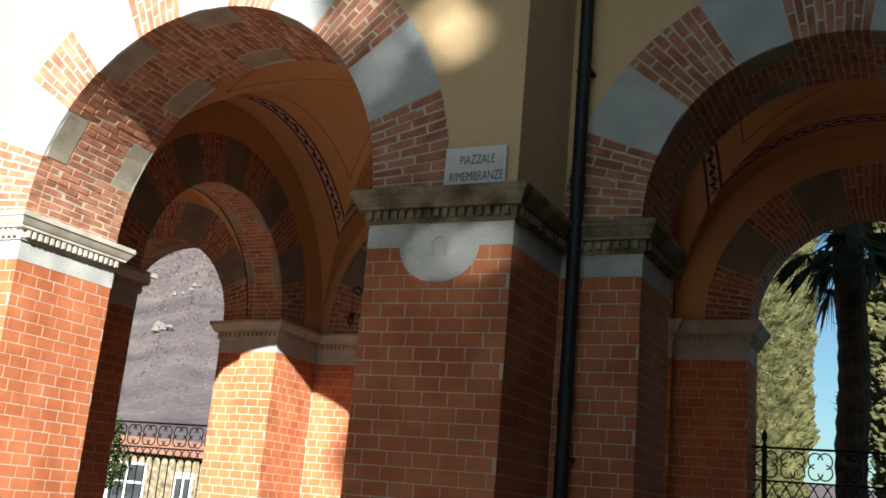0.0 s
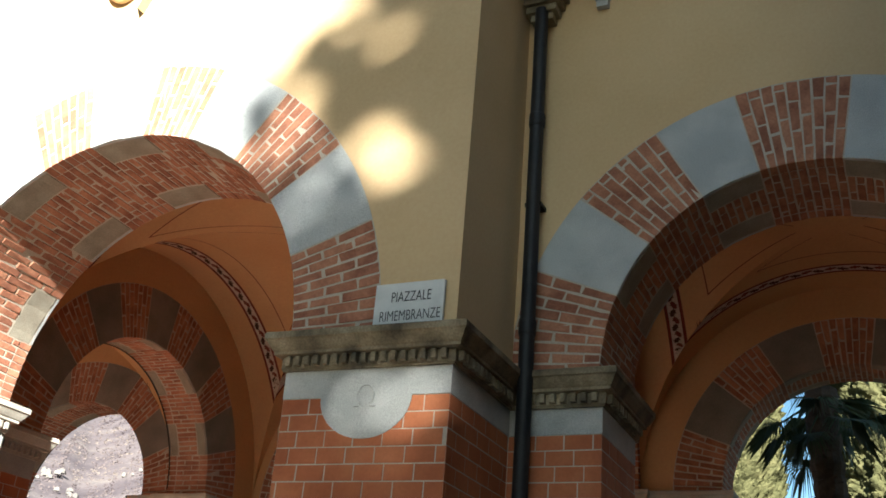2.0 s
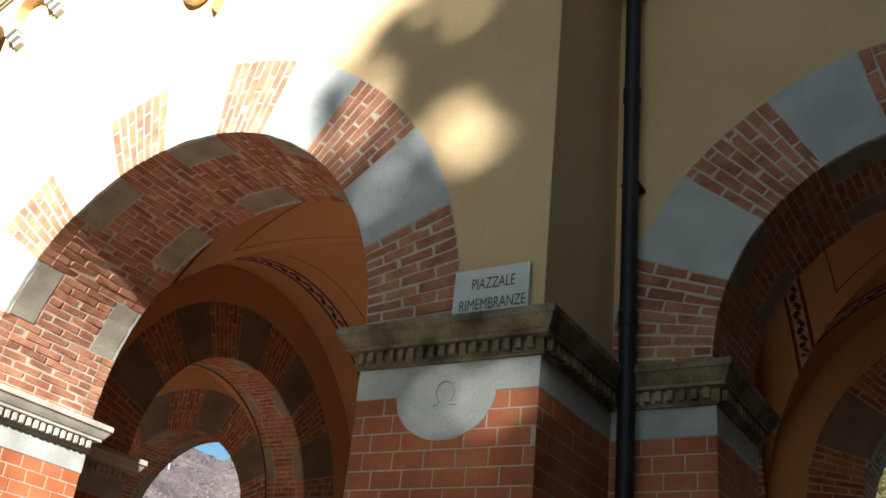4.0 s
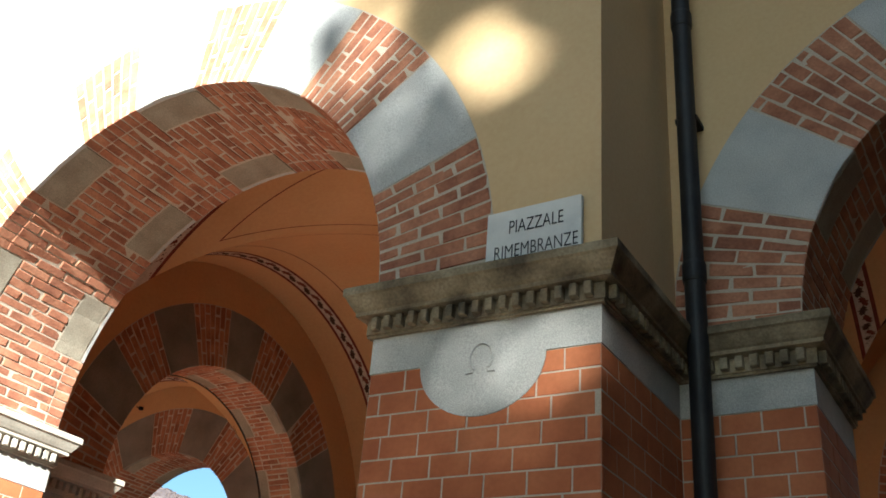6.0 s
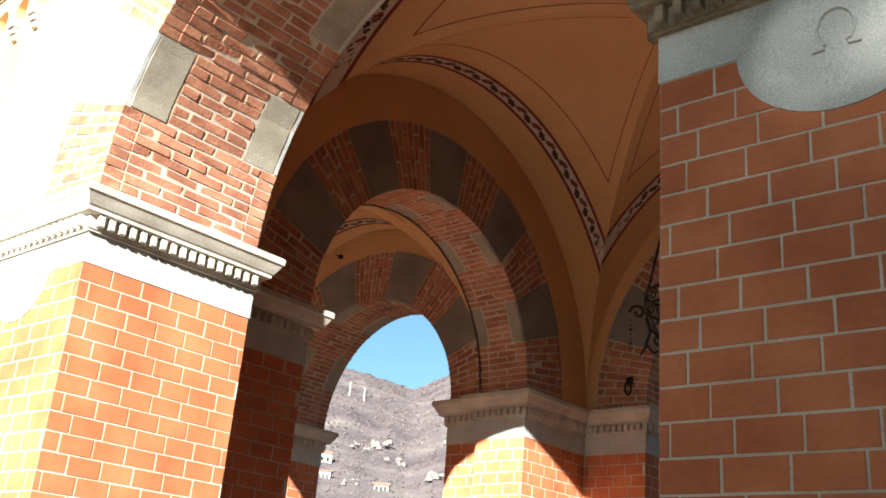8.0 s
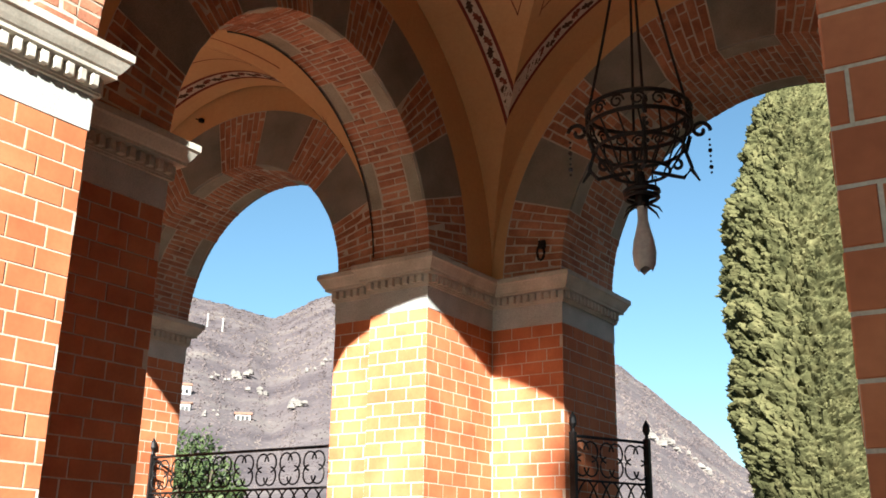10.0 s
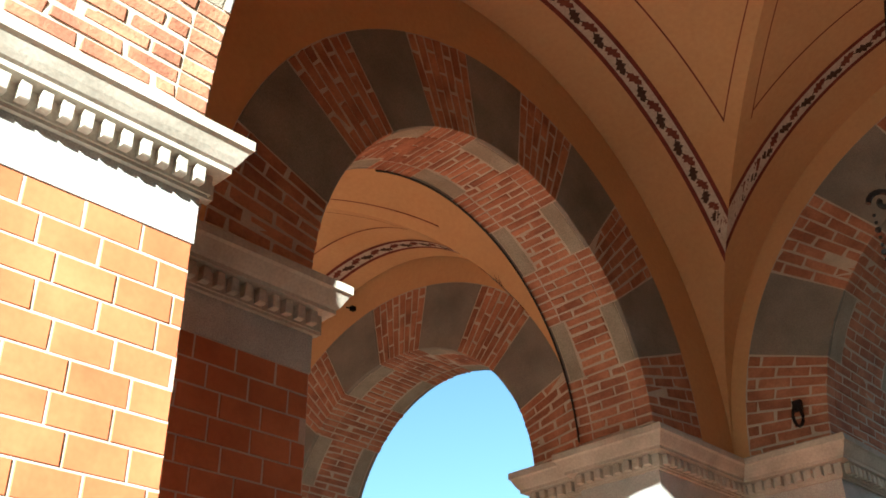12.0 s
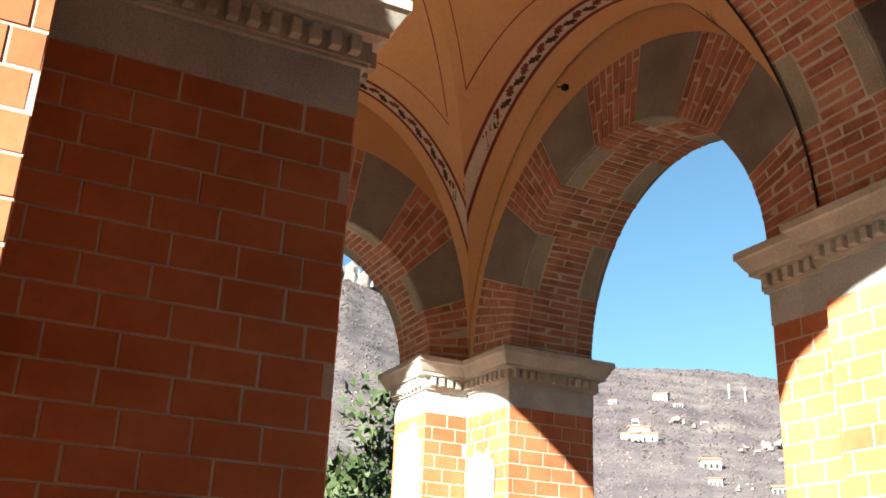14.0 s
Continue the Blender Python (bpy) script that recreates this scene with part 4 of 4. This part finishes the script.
EL = "moulded eaves with a row of small arches on stone brackets"
corbel_table("eaves_southeast", lambda u, w, d: (-2.55 + u, 7.74 - d, 7.03 + w), 4.8, 7.03, EL)
corbel_table("eaves_southwest", lambda u, w, d: (-8.97 - u, 7.74 - d, 7.5 + w), 5.76, 7.03, EL)
CT, ST = math.cos(math.atan(0.58)), math.sin(math.atan(0.58))
corbel_table("eaves_gable_west", lambda u, w, d: (-9.1 + u * CT - w * ST, 6.69 + SKEW * (u * CT - 5.8) - d, 7.21 + u * ST + w * CT), 3.84 / 1.0, 0, EL, 0.555)
corbel_table("eaves_gable_east", lambda u, w, d: (-2.46 - u * CT + w * ST, 6.69 - SKEW * u * CT - d, 7.21 + u * ST + w * CT), 3.84 / 1.0, 0, EL, 0.555)
for sgn in (-1, 1):
    g = Geo()
    g.prism([(0, 0), (4.4, 0), (4.4, 0.12), (0, 0.12)], 6.2, 13.9, lambda u, w, d, sgn=sgn: (XC + sgn * (3.7 - u * CT) + sgn * w * ST, d, 8.5 + u * ST + w * CT))
    thing("roof_slope", g.v, g.f, M_ROOF, "pitched tiled roof of the pavilion", "roof", "structure")
# relief on the gable
g = Geo()
put = lambda u, w, d: (-5.95 + u, 6.612 - d, 7.08 + w)
em = thing("gable_emblem", *[(lambda q: (q.v, q.f))(Geo().prism([(0, 0), (0.06, 0.14), (0.13, 0.36), (0.13, 0.62), (-0.13, 0.62), (-0.13, 0.36), (-0.06, 0.14)], -0.02, 0.09, put))[i] for i in (0, 1)], M_PLASTER, "carved pointed relief emblem on the gable wall", "relief")
for sg in (-1, 1):
    g = Geo()
    g.tube([put(sg * (0.1 + 0.36 * k / 10), 0.28 - 0.1 * math.sin(math.pi * k / 10) + 0.08 * k / 10, 0.05) for k in range(11)], [0.02 + 0.045 * math.sin(math.pi * (k + .5) / 11) for k in range(11)], 8)
    part_mesh("scroll", g.v, g.f, M_PLASTER, em)
    g = Geo()
    for w0 in (0.42, 0.54):
        g.prism([(sg * 0.16, w0), (sg * 0.42, w0 + 0.03), (sg * 0.42, w0 + 0.09), (sg * 0.16, w0 + 0.06)], -0.02, 0.07, put)
    part_mesh("ribbon", g.v, g.f, M_PLASTER, em)

# ---- downpipe ----
PX, PY = -2.565, 7.62
g = Geo().tube([(PX, PY, 0.0), (PX, PY, 7.05)], 0.055, 28)
dp = thing("downpipe", g.v, g.f, M_PIPE, "dark painted metal rainwater downpipe in the corner", "pipe")
for z in (0.6, 2.4, 4.15, 5.9):
    g = Geo().tube([(PX, PY, z), (PX, PY, z + 0.02), (PX, PY, z + 0.1), (PX, PY, z + 0.12)], [0.06, 0.064, 0.064, 0.06], 28)
    part_mesh("socket", g.v, g.f, M_PIPE, dp)
for z in (2.0, 5.2):
    g = Geo().box(PX - 0.064, PY - 0.01, z, PX + 0.064, PY + 0.15, z + 0.03)
    part_mesh("clamp", g.v, g.f, M_IRON, dp)
g = Geo()
for k in range(4):
    g.prism([(-0.2 + 0.035 * (3 - k), 0.07 * k), (0.2 - 0.035 * (3 - k), 0.07 * k), (0.2 - 0.035 * (3 - k), 0.07 * k + 0.06), (-0.2 + 0.035 * (3 - k), 0.07 * k + 0.06)], 0.0, 0.12 + 0.03 * k, lambda u, w, d: (PX + u, 7.74 - d, 6.95 + w))
part_mesh("corner_bracket", g.v, g.f, M_CORNICE, dp, "stepped stone bracket round the pipe")

# ---- street sign ----
put = lambda u, w, d: (-3.295 + u, 6.69 - d, 3.885 + w)
g = Geo().prism([(0, 0), (0.5, 0), (0.5, 0.325), (0.495, 0.33), (0.005, 0.33), (0, 0.325)], 0.0, 0.022, put)
sign = thing("street_sign", g.v, g.f, M_SIGN, "white marble street sign with black capitals above the cornice", "sign")
for text, zz, w in (("PIAZZALE", 4.08, 0.285), ("RIMEMBRANZE", 3.948, 0.435)):
    cu = bpy.data.curves.new("lettering", "FONT")
    cu.body = text
    cu.align_x = "CENTER"
    cu.size = 0.104
    cu.offset = -0.0012
    cu.extrude = 0.001
    cu.materials.append(M_LETTER)
    ob = new("lettering", cu)
    bpy.context.view_layer.update()
    ob.scale = (w / max(0.01, ob.dimensions.x), 1, 1)
    ob.rotation_euler = (radians(90), 0, 0)
    ob.location = (-3.03, 6.69 - 0.0245, zz)
    ob.parent = sign

# ---- hanging lamp ----
LX, LY = -5.74, 10.17
lamp = tagged(new("hanging_lamp"), "black wrought-iron hanging lantern with a frosted glass flame", "lamp")


def lring(name, r, z, t, parent=lamp, n=28):
    g = Geo().tube([(LX + r * math.cos(2 * math.pi * k / n), LY + r * math.sin(2 * math.pi * k / n), z) for k in range(n)], t, 6, True)
    return part_mesh(name, g.v, g.f, M_IRON, parent)


def scroll(u0, z0, s, turns, a, flip=1, n=18):
    """A spiral of iron in the upright plane at angle a."""
    pts = []
    for k in range(n + 1):
        q = turns * 2 * math.pi * k / n
        rr = s * (1 - 0.8 * k / n)
        u, z = u0 + flip * rr * math.cos(q), z0 + rr * math.sin(q)
        pts.append((LX + u * math.cos(a), LY + u * math.sin(a), z))
    return pts


g = Geo().tube([(LX, LY, ZS + 2.58), (LX, LY, 5.0)], 0.013, 6)
part_mesh("rod", g.v, g.f, M_IRON, lamp)
g = Geo().ball((LX, LY, 5.0), 0.035).ball((LX, LY, 5.08), 0.022)
hub = part_mesh("hub", g.v, g.f, M_IRON, lamp)
for k in range(4):
    a = 0.5 + k * math.pi / 2
    g = Geo().tube(scroll(0.075, 4.96, 0.06, 1.2, a), 0.009, 5)
    part_mesh("scroll", g.v, g.f, M_IRON, hub)
    g = Geo().tube([(LX + 0.11 * math.cos(a), LY + 0.11 * math.sin(a), 4.92), (LX + 0.2 * math.cos(a), LY + 0.2 * math.sin(a), 4.45), (LX + 0.3 * math.cos(a), LY + 0.3 * math.sin(a), 3.98)], 0.009, 5)
    part_mesh("chain", g.v, g.f, M_IRON, lamp)
    g = Geo().tube(scroll(0.36, 3.86, 0.06, 1.1, a), 0.012, 6)
    g.tube([(LX + u * math.cos(a), LY + u * math.sin(a), z) for u, z in ((0.3, 3.82), (0.27, 3.72), (0.3, 3.62), (0.25, 3.56), (0.16, 3.58), (0.06, 3.6))], 0.012, 6)
    g.tube(scroll(0.21, 3.64, 0.05, 1.0, a, -1), 0.01, 6)
    g.tube([(LX + 0.29 * math.cos(a), LY + 0.29 * math.sin(a), 3.62), (LX + 0.34 * math.cos(a), LY + 0.34 * math.sin(a), 3.54)], [0.014, 0.006], 5)
    part_mesh("scroll_arm", g.v, g.f, M_IRON, lamp)
    if k in (0, 2, 3):
        g = Geo()
        for j in range(7):
            g.ball((LX + 0.41 * math.cos(a), LY + 0.41 * math.sin(a), 3.8 - 0.035 * j), 0.008 + 0.006 * (j % 3 == 2), 4)
        part_mesh("pendant", g.v, g.f, M_IRON, lamp)
lring("ring", 0.31, 3.99, 0.013)
lring("ring", 0.31, 3.88, 0.013)
lring("ring", 0.26, 3.74, 0.011)
lring("ring", 0.17, 3.6, 0.01)
lring("ring", 0.095, 3.475, 0.017)
lring("ring", 0.095, 3.44, 0.012)
for k in range(16):
    a = 2 * math.pi * k / 16
    g = Geo()
    pts = []
    for j in range(13):
        q = 2.6 * math.pi * j / 12
        rr = 0.045 * (1 - 0.65 * j / 12)
        b = a + rr * math.cos(q) / 0.31
        pts.append((LX + 0.31 * math.cos(b), LY + 0.31 * math.sin(b), 3.935 + rr * math.sin(q)))
    g.tube(pts, 0.007, 5)
    g.tube([(LX + 0.31 * math.cos(a), LY + 0.31 * math.sin(a), 3.88), (LX + 0.265 * math.cos(a + .1), LY + 0.265 * math.sin(a + .1), 3.74), (LX + 0.17 * math.cos(a), LY + 0.17 * math.sin(a), 3.6)], 0.006, 5)
    part_mesh("basket_scroll", g.v, g.f, M_IRON, lamp)
for k in range(3):
    a = 0.9 + k * 2.09
    g = Geo()
    for j in range(4):
        z = 3.57 - 0.028 * j
        g.tube([(LX + 0.095 * math.cos(a) + 0.008 * math.cos(q) * (1 - j % 2), LY + 0.095 * math.sin(a) + 0.008 * math.cos(q) * (j % 2), z + 0.018 * math.sin(q)) for q in [2 * math.pi * i / 8 for i in range(8)]], 0.0035, 4, True)
    part_mesh("chain_link", g.v, g.f, M_IRON, lamp)
for k in range(6):
    a = 2 * math.pi * k / 6
    g = Geo().tube([(LX + 0.03 * math.cos(a), LY + 0.03 * math.sin(a), 3.4), (LX + 0.1 * math.cos(a), LY + 0.1 * math.sin(a), 3.36), (LX + 0.12 * math.cos(a), LY + 0.12 * math.sin(a), 3.33)], [0.01, 0.007, 0.003], 5)
    part_mesh("spike", g.v, g.f, M_IRON, lamp)
g = Geo().tube([(LX, LY, 3.6), (LX, LY, 3.46), (LX, LY, 3.38)], [0.02, 0.04, 0.045], 10)
part_mesh("lamp_holder", g.v, g.f, M_IRON, lamp)
prof = [(0.03, 3.39), (0.03, 3.3), (0.042, 3.24), (0.06, 3.17), (0.069, 3.1), (0.062, 3.03), (0.045, 2.98)]
v = []
for r, z in prof:
    v += [(LX + r * math.cos(2 * math.pi * k / 24), LY + r * math.sin(2 * math.pi * k / 24), z + (0.03 * abs(math.sin(1.5 * math.pi * k / 12)) if z < 3.0 else 0)) for k in range(24)]
part_mesh("glass_flame", v, [(i * 24 + k, i * 24 + (k + 1) % 24, (i + 1) * 24 + (k + 1) % 24, (i + 1) * 24 + k) for i in range(len(prof) - 1) for k in range(24)], M_GLASS, lamp, "frosted glass tulip shade", smooth=True)


lamp.location = (0.03, 0.02, 0.06)


# ---- railings ----
def railing(p, q, top, label, name="railing", finials=(0,)):
    p, q = Vector(p), Vector(q)
    d = (q - p)
    L = d.length
    d.normalize()
    ob = tagged(new(name), label, "railing" if name == "railing" else "gate")

    def at(u, z):
        return (p.x + d.x * u, p.y + d.y * u, z)
    for z, r in ((top, 0.014), (top - 0.36, 0.011), (0.25, 0.014)):
        g = Geo().tube([at(0, z), at(L, z)], r, 6)
        part_mesh("rail", g.v, g.f, M_IRON, ob)
    n = max(2, round(L / 0.3))
    s = L / n
    for i in range(n):
        c, z = (i + 0.5) * s, top - 0.18
        g = Geo()
        for k in range(4):
            a0 = math.pi / 4 + k * math.pi / 2
            cu, cz = c + 0.07 * math.cos(a0), z + 0.085 * math.sin(a0)
            g.tube([at(cu + 0.075 * math.cos(a), cz + 0.085 * math.sin(a)) for a in [a0 - 2.2 + 4.4 * j / 10 for j in range(11)]], 0.0085, 5)
        part_mesh("quatrefoil", g.v, g.f, M_IRON, ob)
        g = Geo()
        g.tube([at(c - s / 2 + s * j / 10, top - 0.36 - 0.2 + 0.2 * math.sin(math.pi * j / 10)) for j in range(11)], 0.008, 5)
        g.tube([at(c + s * j / 10, top - 0.36 - 0.2 + 0.2 * math.sin(math.pi * j / 10)) for j in range(11) if c + s * j / 10 <= L], 0.008, 5)
        part_mesh("pointed_loop", g.v, g.f, M_IRON, ob)
    for i in range(2 * n + 1):
        g = Geo().tube([at(i * s / 2, 0.05), at(i * s / 2, top - 0.5)], 0.009, 6)
        part_mesh("bar", g.v, g.f, M_IRON, ob)
    for u in finials:
        g = Geo().box(-0.025, -0.025, 0, 0.025, 0.025, top + 0.03)
        g.tube([(0, 0, top + 0.03), (0, 0, top + 0.06), (0, 0, top + 0.1), (0, 0, top + 0.15), (0, 0, top + 0.2)], [0.02, 0.014, 0.034, 0.03, 0.004], 8)
        ps = part_mesh("post", g.v, g.f, M_IRON, ob)
        x, y, z = at(u, 0)
        ps.location = (x, y, 0)
    return ob


RL = "black wrought-iron railing with quatrefoil frieze closing the back arch"
railing((-11.9, 11.95), (-9.255, 11.95), 2.43, RL)
railing((-1.88, 11.95), (0.68, 11.95), 2.54, RL, finials=(0.13, 2.3))
railing((-7.42, 12.6), (-7.08, 13.35), 2.48, "open black wrought-iron gate leaf folded against the pier", "iron_gate", finials=(0.0, 0.82))

# ---- small fittings ----
g = Geo().tube([(-8.19 - 0.585, YT + (RT - 0.012) * math.cos(a), ZS + (RT - 0.012) * EZ * math.sin(a)) for a in [radians(3 + 4 * k) for k in range(28)]], 0.007, 5)
thing("cable", g.v, g.f, M_PIPE, "thin dark cable running along the brick arch", "cable")
g = Geo().tube([(-7.66 + 0.03 * math.cos(q), 12.53 - 0.02 * math.sin(q / 2), 4.1 + 0.07 * math.sin(q)) for q in [2 * math.pi * k / 12 for k in range(12)]], 0.012, 5, True).box(-7.69, 12.53, 4.15, -7.63, 12.57, 4.22)
thing("iron_ring", g.v, g.f, M_IRON, "dark iron ring fixed in the brick wall", "hook")

# bare patches where the vault's paint has flaked off
rp = random.Random(12)
for k, (x, y, r) in enumerate(((-5.3, 10.92, 0.08), (-5.16, 11.08, 0.1), (-5.1, 10.98, 0.06), (-5.47, 10.55, 0.07), (-5.28, 11.1, 0.05), (-5.05, 11.25, 0.05), (-5.38, 10.75, 0.03))):
    zf = lambda px, py: ZS + 2.58 * math.sqrt(1 - min(abs(px - XC) / 2.4375, abs(py - 10.1675) / 2.3975) ** 2) - 0.004
    v = [(x, y, zf(x, y))]
    for i in range(22):
        a, q = 2 * math.pi * i / 22, r * rp.uniform(0.6, 1.25)
        v.append((x + q * 1.5 * math.cos(a), y + q * math.sin(a), zf(x + q * 1.5 * math.cos(a), y + q * math.sin(a))))
    thing("flaked_patch", v, [(0, i + 1, (i + 1) % 22 + 1) for i in range(22)], M_GRANITE, "grey bare plaster where the vault paint flaked off", "plaster patch", "structure")
g = Geo().box(-11.16, 11.49, 5.83, -11.12, 11.54, 5.87).tube([(-11.14, 11.5, 5.85), (-11.16, 11.47, 5.852), (-11.175, 11.465, 5.86)], [0.007, 0.006, 0.007], 6)
thing("iron_bracket", g.v, g.f, M_IRON, "small dark iron bracket above the brick arch", "bracket")
